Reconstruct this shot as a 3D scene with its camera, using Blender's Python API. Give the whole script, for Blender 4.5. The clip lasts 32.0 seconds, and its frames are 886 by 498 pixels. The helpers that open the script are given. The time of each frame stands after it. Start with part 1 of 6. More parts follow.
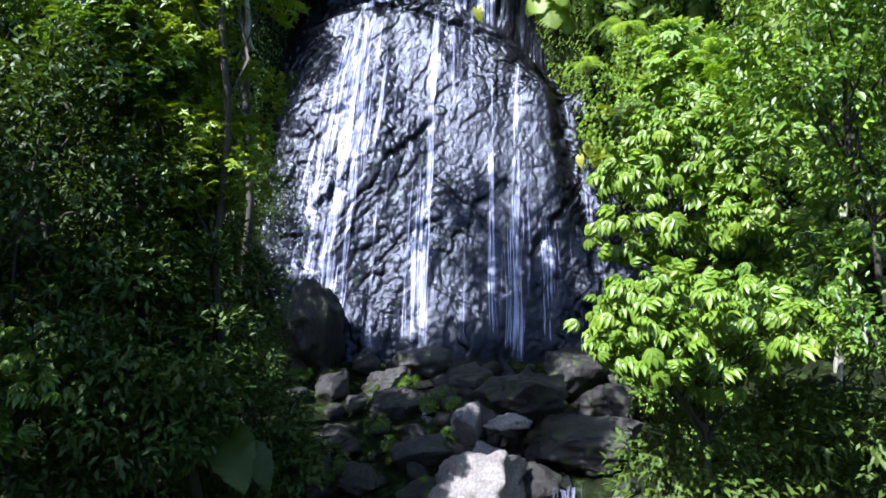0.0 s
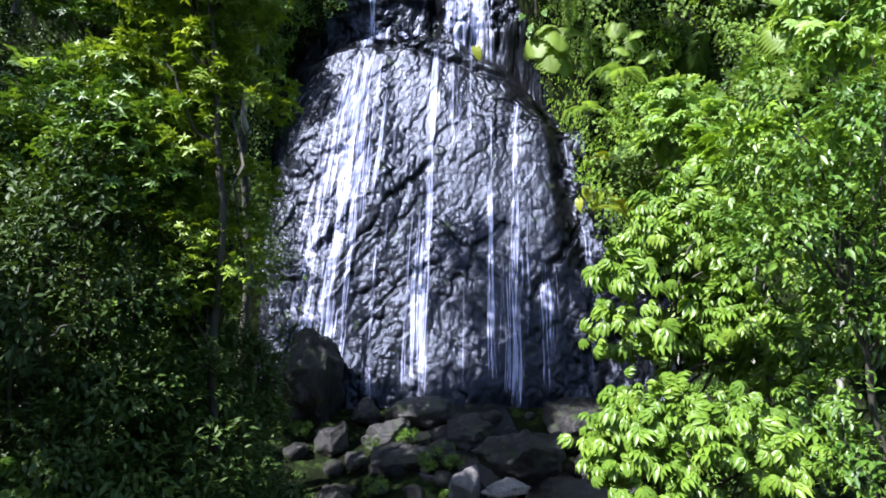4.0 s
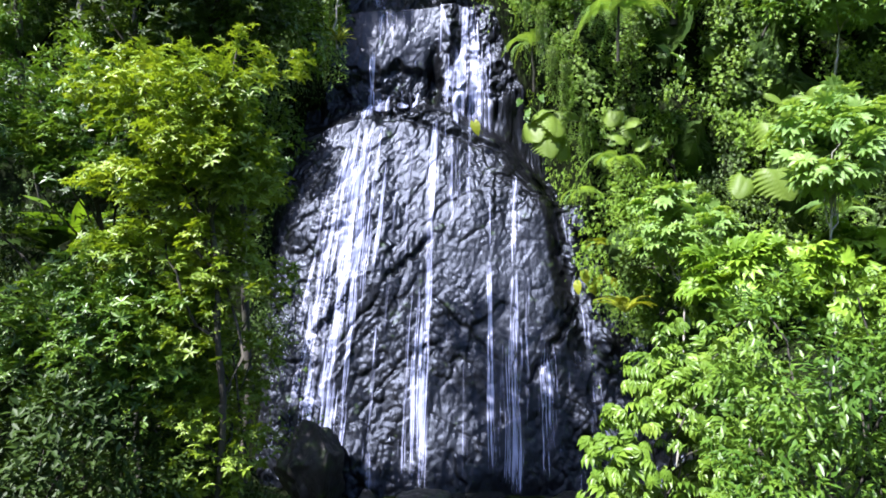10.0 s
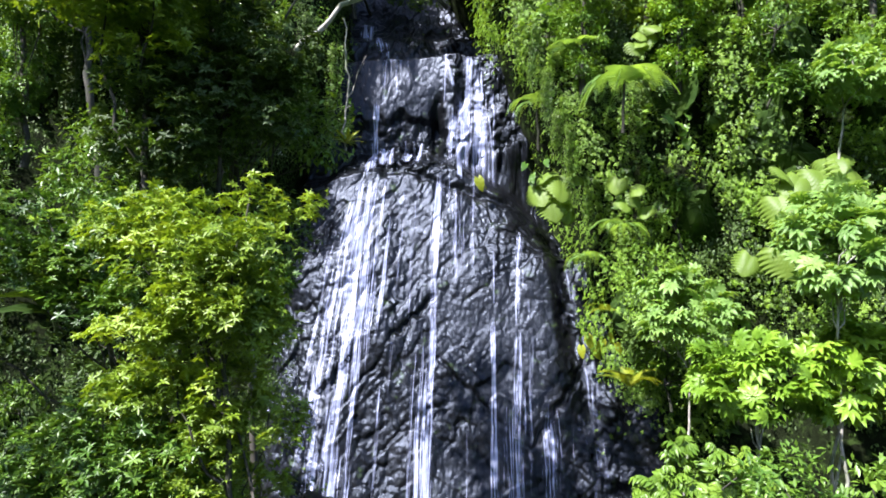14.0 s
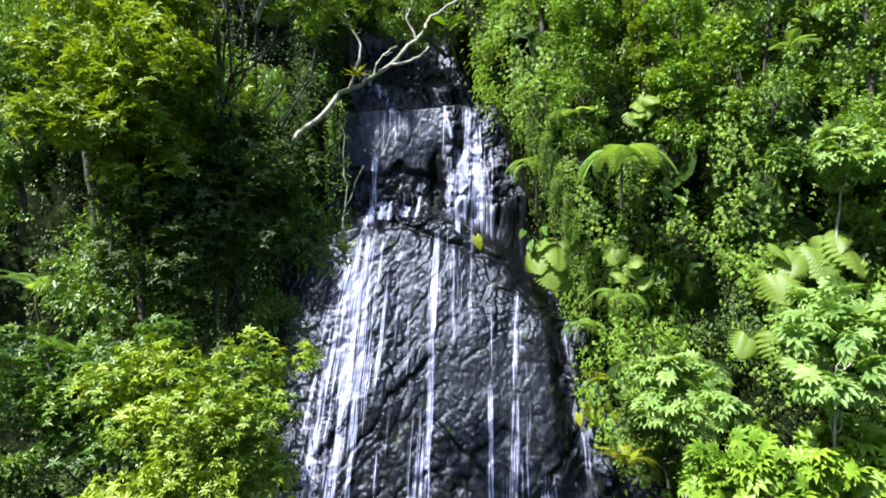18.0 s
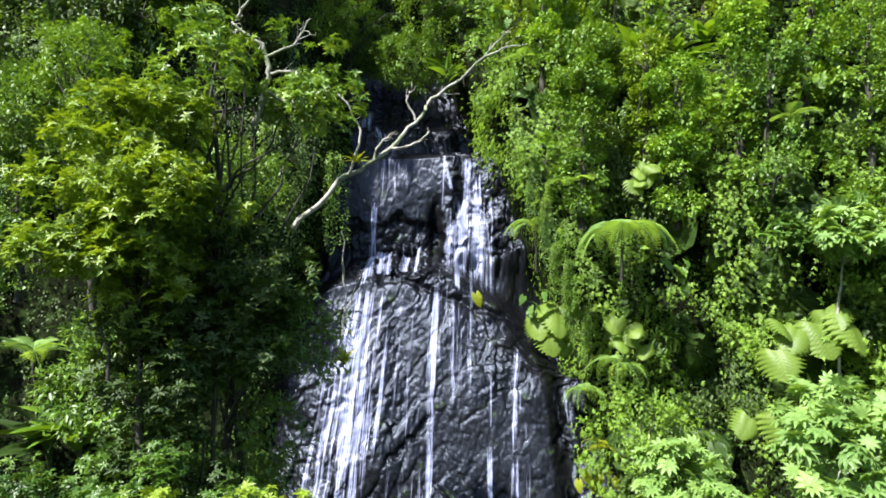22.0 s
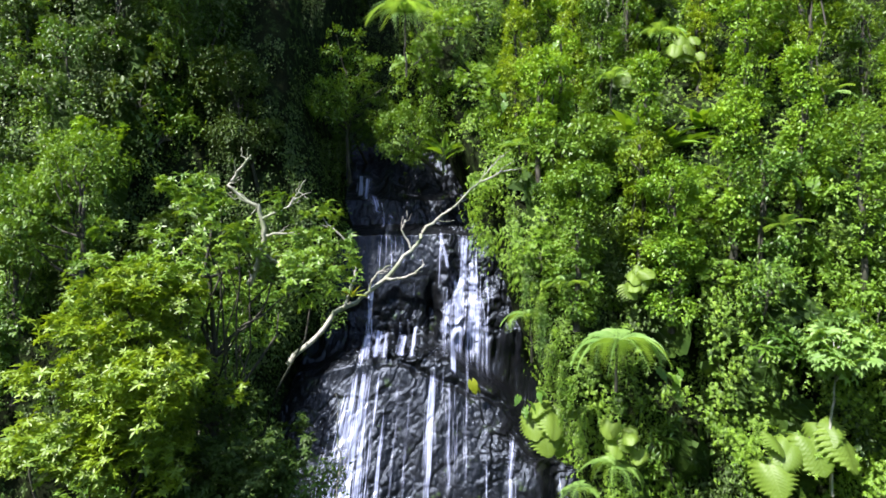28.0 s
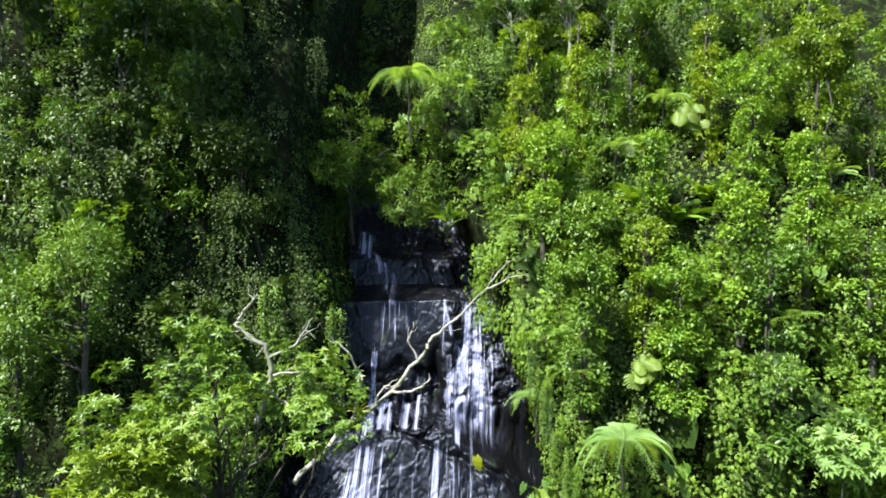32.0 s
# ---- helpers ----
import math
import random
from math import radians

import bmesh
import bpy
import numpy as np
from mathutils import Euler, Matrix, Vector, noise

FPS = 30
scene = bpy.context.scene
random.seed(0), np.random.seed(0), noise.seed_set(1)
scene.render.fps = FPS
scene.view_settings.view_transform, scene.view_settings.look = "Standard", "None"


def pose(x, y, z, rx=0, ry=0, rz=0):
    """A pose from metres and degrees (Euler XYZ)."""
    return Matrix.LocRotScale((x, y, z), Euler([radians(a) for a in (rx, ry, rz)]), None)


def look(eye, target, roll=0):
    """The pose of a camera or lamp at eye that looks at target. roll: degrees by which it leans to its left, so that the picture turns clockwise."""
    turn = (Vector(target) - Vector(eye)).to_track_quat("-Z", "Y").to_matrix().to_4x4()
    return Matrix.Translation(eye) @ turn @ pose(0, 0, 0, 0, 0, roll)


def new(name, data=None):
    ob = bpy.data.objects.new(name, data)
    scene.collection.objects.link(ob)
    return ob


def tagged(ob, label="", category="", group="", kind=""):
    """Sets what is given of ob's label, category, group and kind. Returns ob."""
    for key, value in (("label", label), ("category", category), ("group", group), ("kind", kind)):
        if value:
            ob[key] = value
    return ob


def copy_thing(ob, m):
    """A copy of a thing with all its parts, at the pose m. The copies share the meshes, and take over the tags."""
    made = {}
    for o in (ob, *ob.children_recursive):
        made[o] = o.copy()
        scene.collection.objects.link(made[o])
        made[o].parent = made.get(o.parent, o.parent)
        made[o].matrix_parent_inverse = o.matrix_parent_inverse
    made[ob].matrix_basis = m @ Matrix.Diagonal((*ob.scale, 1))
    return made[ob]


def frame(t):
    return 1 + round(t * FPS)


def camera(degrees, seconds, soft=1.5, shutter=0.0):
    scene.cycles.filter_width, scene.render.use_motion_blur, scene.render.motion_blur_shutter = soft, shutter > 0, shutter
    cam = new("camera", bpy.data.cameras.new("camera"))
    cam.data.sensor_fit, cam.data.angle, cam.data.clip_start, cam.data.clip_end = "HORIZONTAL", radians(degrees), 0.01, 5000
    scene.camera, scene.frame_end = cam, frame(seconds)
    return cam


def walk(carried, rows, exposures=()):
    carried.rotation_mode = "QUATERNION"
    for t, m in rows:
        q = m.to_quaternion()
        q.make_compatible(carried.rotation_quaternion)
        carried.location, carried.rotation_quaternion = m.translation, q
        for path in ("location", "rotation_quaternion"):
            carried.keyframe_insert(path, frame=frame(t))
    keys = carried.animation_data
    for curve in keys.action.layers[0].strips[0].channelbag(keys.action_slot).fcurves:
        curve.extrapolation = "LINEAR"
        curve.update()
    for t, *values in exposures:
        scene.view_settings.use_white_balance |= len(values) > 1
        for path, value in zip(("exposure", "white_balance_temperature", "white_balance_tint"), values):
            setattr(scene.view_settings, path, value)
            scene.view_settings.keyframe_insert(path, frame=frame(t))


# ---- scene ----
cam = camera(74.4, 32.0, 1.75)
METRES, EYE, TILT, LEAN, TURN = 24.0, 3.8, -1.0, 0.0, 0.0
ROWS = [
    (0.0, 0.0, 0.0, 0.0, -0.0, 0.0, -0.0),
    (0.5, 0.0002, -0.0001, 0.0107, 0.02, 0.03, 0.0),
    (1.0, 0.0001, -0.0003, 0.0213, 0.04, 0.06, 0.01),
    (1.5, 0.0009, -0.0006, 0.032, 0.05, 0.07, 0.01),
    (2.0, 0.0033, -0.0011, 0.0419, 0.08, 0.09, 0.03),
    (2.5, 0.0052, -0.0015, 0.0526, 0.1, 0.09, 0.05),
    (3.0, 0.0057, -0.0015, 0.0635, 0.14, 0.08, 0.05),
    (3.5, 0.006, -0.0007, 0.0747, 0.18, 0.1, 0.1),
    (5.5, 0.0091, -0.0037, 0.1199, 0.37, 0.2, 0.27),
    (6.0, 0.0099, -0.0046, 0.1318, 0.39, 0.27, 0.28),
    (6.5, 0.0104, -0.0056, 0.1444, 0.4, 0.33, 0.3),
    (7.0, 0.0104, -0.0062, 0.157, 0.4, 0.37, 0.34),
    (7.5, 0.0105, -0.0067, 0.1694, 0.4, 0.46, 0.38),
    (8.0, 0.0103, -0.0073, 0.1821, 0.39, 0.55, 0.38),
    (8.5, 0.0108, -0.008, 0.1962, 0.39, 0.61, 0.4),
    (9.0, 0.0114, -0.0087, 0.2106, 0.4, 0.67, 0.4),
    (9.5, 0.0113, -0.0094, 0.2251, 0.38, 0.75, 0.42),
    (10.0, 0.0111, -0.01, 0.2397, 0.35, 0.8, 0.42),
    (10.5, 0.0105, -0.0107, 0.2544, 0.34, 0.85, 0.38),
    (11.0, 0.0089, -0.0107, 0.2692, 0.32, 0.9, 0.34),
    (11.5, 0.0071, -0.011, 0.2843, 0.32, 0.95, 0.31),
    (12.0, 0.0051, -0.0118, 0.2996, 0.31, 0.98, 0.27),
    (12.5, 0.0034, -0.0127, 0.3146, 0.3, 1.02, 0.27),
    (13.0, 0.0022, -0.013, 0.3304, 0.27, 1.04, 0.21),
    (13.5, 0.001, -0.0123, 0.3461, 0.24, 1.08, 0.18),
    (14.0, 0.0007, -0.0124, 0.3615, 0.24, 1.11, 0.15),
    (14.5, -0.0004, -0.0125, 0.3774, 0.22, 1.15, 0.13),
    (16.5, 0.0007, -0.0131, 0.4445, 0.13, 1.16, -0.03),
    (17.0, 0.0015, -0.0137, 0.4606, 0.12, 1.21, -0.05),
    (17.5, 0.0021, -0.0141, 0.4771, 0.1, 1.25, -0.07),
    (18.0, 0.0021, -0.0144, 0.4935, 0.09, 1.27, -0.08),
    (18.5, 0.0016, -0.014, 0.5096, 0.05, 1.29, -0.09),
    (19.0, 0.0015, -0.0139, 0.5257, 0.03, 1.31, -0.1),
    (19.5, 0.0014, -0.014, 0.5415, -0.01, 1.33, -0.11),
    (20.0, 0.0018, -0.015, 0.5575, -0.01, 1.35, -0.11),
    (20.5, 0.0023, -0.0158, 0.5739, -0.01, 1.36, -0.14),
    (21.0, 0.0025, -0.0143, 0.5906, -0.03, 1.36, -0.16),
    (21.5, 0.001, -0.0135, 0.6071, -0.04, 1.37, -0.16),
    (22.0, 0.0001, -0.0121, 0.6232, -0.03, 1.38, -0.21),
    (22.5, 0.0002, -0.0102, 0.6385, -0.03, 1.43, -0.2),
    (23.0, 0.0016, -0.0095, 0.6544, 0.02, 1.47, -0.23),
    (23.5, 0.002, -0.0095, 0.672, 0.02, 1.46, -0.24),
    (24.0, 0.0017, -0.01, 0.6884, 0.02, 1.46, -0.26),
    (24.5, 0.0029, -0.0111, 0.7048, 0.01, 1.46, -0.28),
    (25.0, 0.0048, -0.0131, 0.7216, -0.01, 1.45, -0.29),
    (25.5, 0.0087, -0.0141, 0.7393, -0.04, 1.45, -0.29),
    (27.5, 0.0069, -0.0213, 0.8068, -0.15, 1.44, -0.31),
    (28.0, 0.0051, -0.0226, 0.8237, -0.16, 1.48, -0.32),
    (28.5, 0.004, -0.0236, 0.8424, -0.17, 1.5, -0.32),
    (29.0, 0.0002, -0.0244, 0.8627, -0.16, 1.5, -0.3),
    (29.5, -0.0028, -0.024, 0.8824, -0.17, 1.54, -0.31),
    (30.0, -0.004, -0.0246, 0.9052, -0.17, 1.53, -0.32),
    (30.5, -0.004, -0.0238, 0.928, -0.18, 1.54, -0.31),
    (31.0, -0.0046, -0.0225, 0.9507, -0.19, 1.58, -0.31),
    (31.5, -0.0067, -0.0216, 0.9736, -0.22, 1.6, -0.34),
    (32.0, -0.0069, -0.0211, 0.9956, -0.2, 1.61, -0.37),
]
EXPOSURES = [(0.0, 1.66, 5950, 20), (6.0, 1.6, 6050, 22), (12.0, 1.65, 6150, 20), (20.0, 1.52, 6450, 14), (32.0, 1.5, 6500, 14)]
walk(cam, [(t, pose(0, 0, EYE, TILT, LEAN, TURN) @ pose(METRES * x, METRES * y, METRES * z, 90 + pitch, roll, yaw)) for t, x, y, z, yaw, pitch, roll in ROWS], EXPOSURES)

# ---- light ----
SUN_DIR = Vector((-0.475, -0.40, 0.785)).normalized()
world = bpy.data.worlds.new("sky")
world.use_nodes = True
scene.world = world
_n = world.node_tree.nodes
_sky = _n.new("ShaderNodeTexSky")
_sky.sky_type, _sky.sun_disc = "NISHITA", False
_sky.sun_elevation = math.asin(SUN_DIR.z)
_sky.sun_rotation = math.atan2(SUN_DIR.x, SUN_DIR.y)
world.node_tree.links.new(_sky.outputs[0], _n["Background"].inputs[0])
_n["Background"].inputs[1].default_value = 0.105
sun_data = bpy.data.lights.new("sun", "SUN")
sun_data.energy, sun_data.angle, sun_data.color = 4.8, radians(0.5), (1.0, 0.975, 0.94)
sun = new("sun", sun_data)
sun.matrix_world = look(SUN_DIR * 100, (0, 0, 0))

# ---- helpers of this scene ----
rng = np.random.default_rng(7)


def unit(v):
    v = np.asarray(v, float)
    return v / np.maximum(np.linalg.norm(v, axis=-1, keepdims=True), 1e-9)


def hash3(i, j, k, seed):
    h = (i * 374761393 + j * 668265263 + k * 2147483647 + seed * 1274126177) & 0xFFFFFFFF
    h = ((h ^ (h >> 13)) * 1274126177) & 0xFFFFFFFF
    return ((h ^ (h >> 16)) & 0xFFFF) / 65535.0


def vnoise(x, y, z=0.0, seed=0):
    """Smooth value noise, -1 to 1."""
    x, y, z = np.broadcast_arrays(np.asarray(x, float), np.asarray(y, float), np.asarray(z, float))
    i, j, k = (np.floor(a).astype(np.int64) for a in (x, y, z))
    u, v, w = x - i, y - j, z - k
    u, v, w = (a * a * a * (a * (a * 6 - 15) + 10) for a in (u, v, w))
    out = 0.0
    for a in (0, 1):
        for b in (0, 1):
            for c in (0, 1):
                g = (u if a else 1 - u) * (v if b else 1 - v) * (w if c else 1 - w)
                out = out + g * hash3(i + a, j + b, k + c, seed)
    return out * 2 - 1


def fbm(x, y, z=0.0, octaves=4, seed=0):
    total, amp, f = 0.0, 0.5, 1.0
    for o in range(octaves):
        total = total + amp * vnoise(np.asarray(x) * f, np.asarray(y) * f, np.asarray(z) * f, seed + o)
        amp, f = amp * 0.5, f * 2.03
    return total


def cells(x, y, seed=0):
    """Nearest and second nearest distance to scattered points, one in each unit square, and the height of a tilted facet on the nearest."""
    x, y = np.broadcast_arrays(np.asarray(x, float), np.asarray(y, float))
    i, j = np.floor(x).astype(np.int64), np.floor(y).astype(np.int64)
    one, two, facet = np.full(x.shape, 9.0), np.full(x.shape, 9.0), np.zeros(x.shape)
    for a in (-1, 0, 1):
        for b in (-1, 0, 1):
            p, q, h = hash3(i + a, j + b, 0, seed), hash3(i + a, j + b, 7, seed + 1), hash3(i + a, j + b, 3, seed + 2)
            dx, dy = x - i - a - p, y - j - b - q
            d = np.hypot(dx, dy)
            two = np.minimum(two, np.maximum(one, d))
            facet = np.where(d < one, h - 0.5 + (2 * q - 1) * dx + (2 * p - 1) * dy, facet)
            one = np.minimum(one, d)
    return one, two, facet


def step(a, b, x):
    t = np.clip((np.asarray(x, float) - a) / (b - a), 0, 1)
    return t * t * (3 - 2 * t)


def raw_mesh(name, verts, faces, material=None, smooth=False, uv=None):
    """A mesh from arrays; all faces have the same number of corners."""
    verts, faces = np.asarray(verts, np.float32), np.asarray(faces, np.int32)
    me = bpy.data.meshes.new(name)
    n, k = faces.shape
    me.vertices.add(len(verts))
    me.vertices.foreach_set("co", verts.ravel())
    me.loops.add(n * k)
    me.loops.foreach_set("vertex_index", faces.ravel())
    me.polygons.add(n)
    me.polygons.foreach_set("loop_start", np.arange(0, n * k, k, dtype=np.int32))
    if smooth:
        me.polygons.foreach_set("use_smooth", np.ones(n, bool))
    if uv is not None:
        layer = me.uv_layers.new(name="uv")
        layer.data.foreach_set("uv", np.asarray(uv, np.float32)[faces.ravel()].ravel())
    me.update(calc_edges=True)
    if material:
        me.materials.append(material)
    return me


def child(name, me, parent=None, label=""):
    ob = new(name, me)
    if parent is not None:
        ob.parent = parent
    if label:
        ob["label"] = label
    return ob


def thing(name, place, label, category, group="", kind=""):
    ob = new(name)
    ob.location = place
    ob.empty_display_size = 0.3
    return tagged(ob, label, category, group, kind)


def grid_faces(nu, nv):
    a = np.arange(nu * nv).reshape(nu, nv)
    return np.stack([a[:-1, :-1], a[1:, :-1], a[1:, 1:], a[:-1, 1:]], -1).reshape(-1, 4)


def tube(points, radii, sides=8, lumps=0.0):
    """Vertices and quads of a tapering limb along points."""
    p, r = np.asarray(points, float), np.asarray(radii, float)
    d = unit(np.gradient(p, axis=0))
    ref = np.where(np.abs(d[:, 2:3]) > 0.9, [[1.0, 0, 0]], [[0, 0, 1.0]])
    a = unit(np.cross(d, ref))
    b = np.cross(d, a)
    ang = np.linspace(0, 2 * math.pi, sides, endpoint=False)
    ring = np.cos(ang)[None, :, None] * a[:, None] + np.sin(ang)[None, :, None] * b[:, None]
    rr = r[:, None] * (1 + lumps * vnoise(np.arange(len(p))[:, None] * 0.6, ang[None] * 1.3, 0, 3))
    v = (p[:, None] + ring * rr[..., None]).reshape(-1, 3)
    m = len(p)
    i = np.arange(m - 1)[:, None] * sides
    j = np.arange(sides)[None]
    f = np.stack([i + j, i + (j + 1) % sides, i + sides + (j + 1) % sides, i + sides + j], -1).reshape(-1, 4)
    return v, f


def bend(a, b, n=8, wobble=0.1, sag=0.0, gen=None):
    """A crooked line from a to b."""
    gen = gen or rng
    a, b = np.asarray(a, float), np.asarray(b, float)
    t = np.linspace(0, 1, n)[:, None]
    length = np.linalg.norm(b - a)
    off = np.cumsum(gen.normal(0, wobble * length / n, (n, 3)), 0)
    off = off - off[:1] - t * (off[-1:] - off[:1])
    p = a + (b - a) * t + off
    p[:, 2] -= sag * length * (t * t - t)[:, 0] * -1
    return p


def merge(chunks):
    vs, fs, n = [], [], 0
    for v, f in chunks:
        vs.append(v), fs.append(f + n)
        n += len(v)
    return np.concatenate(vs), np.concatenate(fs)


# ---- leaf shapes: base at the origin, along +y, face up; triangles ----
def leaf_simple(width=0.2, fold=0.06, droop=0.1):
    v = [(0, 0, 0), (-width, 0.45, fold), (width, 0.45, fold), (0, 1, -droop)]
    return np.array(v, float), np.array([(0, 3, 1), (0, 2, 3)])


def leaf_long(width=0.16, droop=0.25):
    v = [(0, 0, 0), (-width, .3, .05), (width, .3, .05), (-width * .8, .7, .0), (width * .8, .7, .0), (0, 1, -droop), (0, .5, -.02)]
    return np.array(v, float), np.array([(0, 6, 1), (0, 2, 6), (1, 6, 3), (2, 4, 6), (3, 6, 5), (6, 4, 5)])


def leaf_palmate(count=8, spread=300, width=0.15, droop=0.45, petiole=0.35, tilt=0):
    """Leaflets that hang like an umbrella's ribs round one stalk."""
    vs, fs = [], []
    lv, lf = leaf_long(width, droop)
    for i in range(count):
        a = radians(-spread / 2 + spread * (i + 0.5) / count)
        s = 0.75 + 0.25 * math.cos(a * 0.6)
        c, sn = math.cos(a), math.sin(a)
        q = lv * s
        ct, st = math.cos(radians(tilt)), math.sin(radians(tilt))
        q = np.stack([q[:, 0], q[:, 1] * ct + q[:, 2] * st, q[:, 2] * ct - q[:, 1] * st], -1)
        w = np.stack([q[:, 0] * c + q[:, 1] * sn, -q[:, 0] * sn + q[:, 1] * c + petiole, q[:, 2]], -1)
        fs.append(lf + len(vs) * len(lv))
        vs.append(w)
    return np.concatenate(vs), np.concatenate(fs)


def frond(pairs=16, width=0.22, arch=0.35, cut=0.75):
    """A feathered frond of unit length that arches over."""
    vs, fs = [], []
    for i in range(pairs):
        t = (i + 0.6) / pairs
        y, z = t * (1 - arch * 0.25 * t), arch * (0.9 * t - 1.5 * t * t)
        w = width * (math.sin(math.pi * min(1, t * 0.85 + 0.12)) ** 0.7)
        h = cut / pairs
        for sgn in (-1, 1):
            k = len(vs)
            vs += [(0, y, z), (sgn * w, y + 0.35 * w, z - 0.25 * w), (0, y + h, z), (sgn * w * 0.55, y + h * 1.1 + 0.2 * w, z - 0.08 * w)]
            fs += [(k, k + 1, k + 3), (k, k + 3, k + 2)]
    return np.array(vs, float), np.array(fs)


def leaves(name, tmpl, pos, axis, up, size, material):
    """One mesh of many leaves."""
    tv, tf = tmpl
    y = unit(axis)
    x = unit(np.cross(y, up))
    z = np.cross(x, y)
    n, k = len(pos), len(tv)
    size = np.broadcast_to(np.asarray(size, float), (n,))
    v = (x[:, None] * tv[None, :, 0:1] + y[:, None] * tv[None, :, 1:2] + z[:, None] * tv[None, :, 2:3]) * size[:, None, None] + np.asarray(pos)[:, None]
    f = tf[None] + (np.arange(n) * k)[:, None, None]
    return raw_mesh(name, v.reshape(-1, 3), f.reshape(-1, 3), material)


def ball(n, gen, shell=0.5):
    """Points in a unit ball, thinned out towards its middle."""
    d = unit(gen.normal(size=(n, 3)))
    return d * (shell + (1 - shell) * gen.random((n, 1)) ** 0.6), d


def crown_points(blobs, clumps, twigs, per_twig, gen, clump_r=(0.5, 0.9), droop=0.25, spread=0.16, bottom=0.35):
    """Leaf places, axes and ups: clumps in the blobs, twigs on the clumps, leaves round the twig ends. blobs: (x, y, z, rx, ry, rz)."""
    blobs = np.asarray(blobs, float)
    vol = blobs[:, 3] * blobs[:, 4] * blobs[:, 5]
    pick = gen.choice(len(blobs), clumps, p=vol / vol.sum())
    p, d = ball(clumps, gen, 0.55)
    p[:, 2] = np.where(p[:, 2] < 0, p[:, 2] * (1 - bottom), p[:, 2])
    c = blobs[pick, :3] + p * blobs[pick, 3:]
    r = gen.uniform(*clump_r, clumps)
    tp, td = ball(clumps * twigs, gen, 0.6)
    ci = np.repeat(np.arange(clumps), twigs)
    td = unit(td + d[ci] * 0.6 + [0, 0, 0.35])
    t = c[ci] + td * np.linalg.norm(tp, axis=1, keepdims=True) * r[ci][:, None] * [1, 1, 0.75]
    ti = np.repeat(np.arange(len(t)), per_twig)
    ax = unit(td[ti] * 0.7 + gen.normal(0, 0.6, (len(ti), 3)) + [0, 0, -droop])
    pos = t[ti] + ax * spread * 0.3 + gen.normal(0, spread, (len(ti), 3)) * 0.6
    up = unit(td[ti] * 0.6 + gen.normal(0, 0.22, (len(ti), 3)) + [0, 0, 1.1])
    return pos, ax, up, c


# ---- materials ----
def node_material(name):
    m = bpy.data.materials.new(name)
    m.use_nodes = True
    nt = m.node_tree
    return m, nt, nt.nodes["Principled BSDF"], nt.nodes["Material Output"]


def add(nt, kind, **inputs):
    nd = nt.nodes.new(kind)
    for key, value in inputs.items():
        nd.inputs[key.replace("_", " ")].default_value = value
    return nd


def ramp(nt, source, stops):
    nd = nt.nodes.new("ShaderNodeValToRGB")
    e = nd.color_ramp.elements
    while len(e) < len(stops):
        e.new(0.5)
    for el, (at, col) in zip(e, stops):
        el.position = at
        el.color = (*col, 1) if len(col) == 3 else col
    nt.links.new(source, nd.inputs[0])
    return nd.outputs[0]


def leaf_material(name, colours, gloss=0.42, through_light=0.3):
    """Leaves whose colour varies from leaf to leaf and plant to plant, and which let some light through."""
    m, nt, bsdf, out = node_material(name)
    geo = nt.nodes.new("ShaderNodeNewGeometry")
    info = nt.nodes.new("ShaderNodeObjectInfo")
    tex = nt.nodes.new("ShaderNodeTexNoise")
    tex.inputs["Scale"].default_value = 0.9
    co = nt.nodes.new("ShaderNodeTexCoord")
    nt.links.new(co.outputs["Object"], tex.inputs["Vector"])
    mix = add(nt, "ShaderNodeMath")
    mix.operation = "MULTIPLY_ADD"
    nt.links.new(geo.outputs["Random Per Island"], mix.inputs[0])
    mix.inputs[1].default_value = 0.13
    mul = add(nt, "ShaderNodeMath")
    mul.operation = "MULTIPLY_ADD"
    nt.links.new(info.outputs["Random"], mul.inputs[0])
    mul.inputs[1].default_value = 0.25
    off = add(nt, "ShaderNodeMath")
    off.operation = "MULTIPLY_ADD"
    nt.links.new(tex.outputs["Fac"], off.inputs[0])
    off.inputs[1].default_value, off.inputs[2].default_value = 0.9, -0.16
    nt.links.new(off.outputs[0], mul.inputs[2])
    nt.links.new(mul.outputs[0], mix.inputs[2])
    n = len(colours)
    col = ramp(nt, mix.outputs[0], [(i / (n - 1), c) for i, c in enumerate(colours)])
    nt.links.new(col, bsdf.inputs["Base Color"])
    bsdf.inputs["Roughness"].default_value = gloss
    bsdf.inputs["Specular IOR Level"].default_value = 0.5
    tr = nt.nodes.new("ShaderNodeBsdfTranslucent")
    warm = nt.nodes.new("ShaderNodeMixRGB")
    warm.blend_type = "MULTIPLY"
    warm.inputs[0].default_value = 1
    warm.inputs[2].default_value = (1.5, 1.35, 0.5, 1)
    nt.links.new(col, warm.inputs[1])
    nt.links.new(warm.outputs[0], tr.inputs[0])
    ms = nt.nodes.new("ShaderNodeMixShader")
    ms.inputs[0].default_value = through_light
    nt.links.new(bsdf.outputs[0], ms.inputs[1])
    nt.links.new(tr.outputs[0], ms.inputs[2])
    nt.links.new(ms.outputs[0], out.inputs[0])
    return m


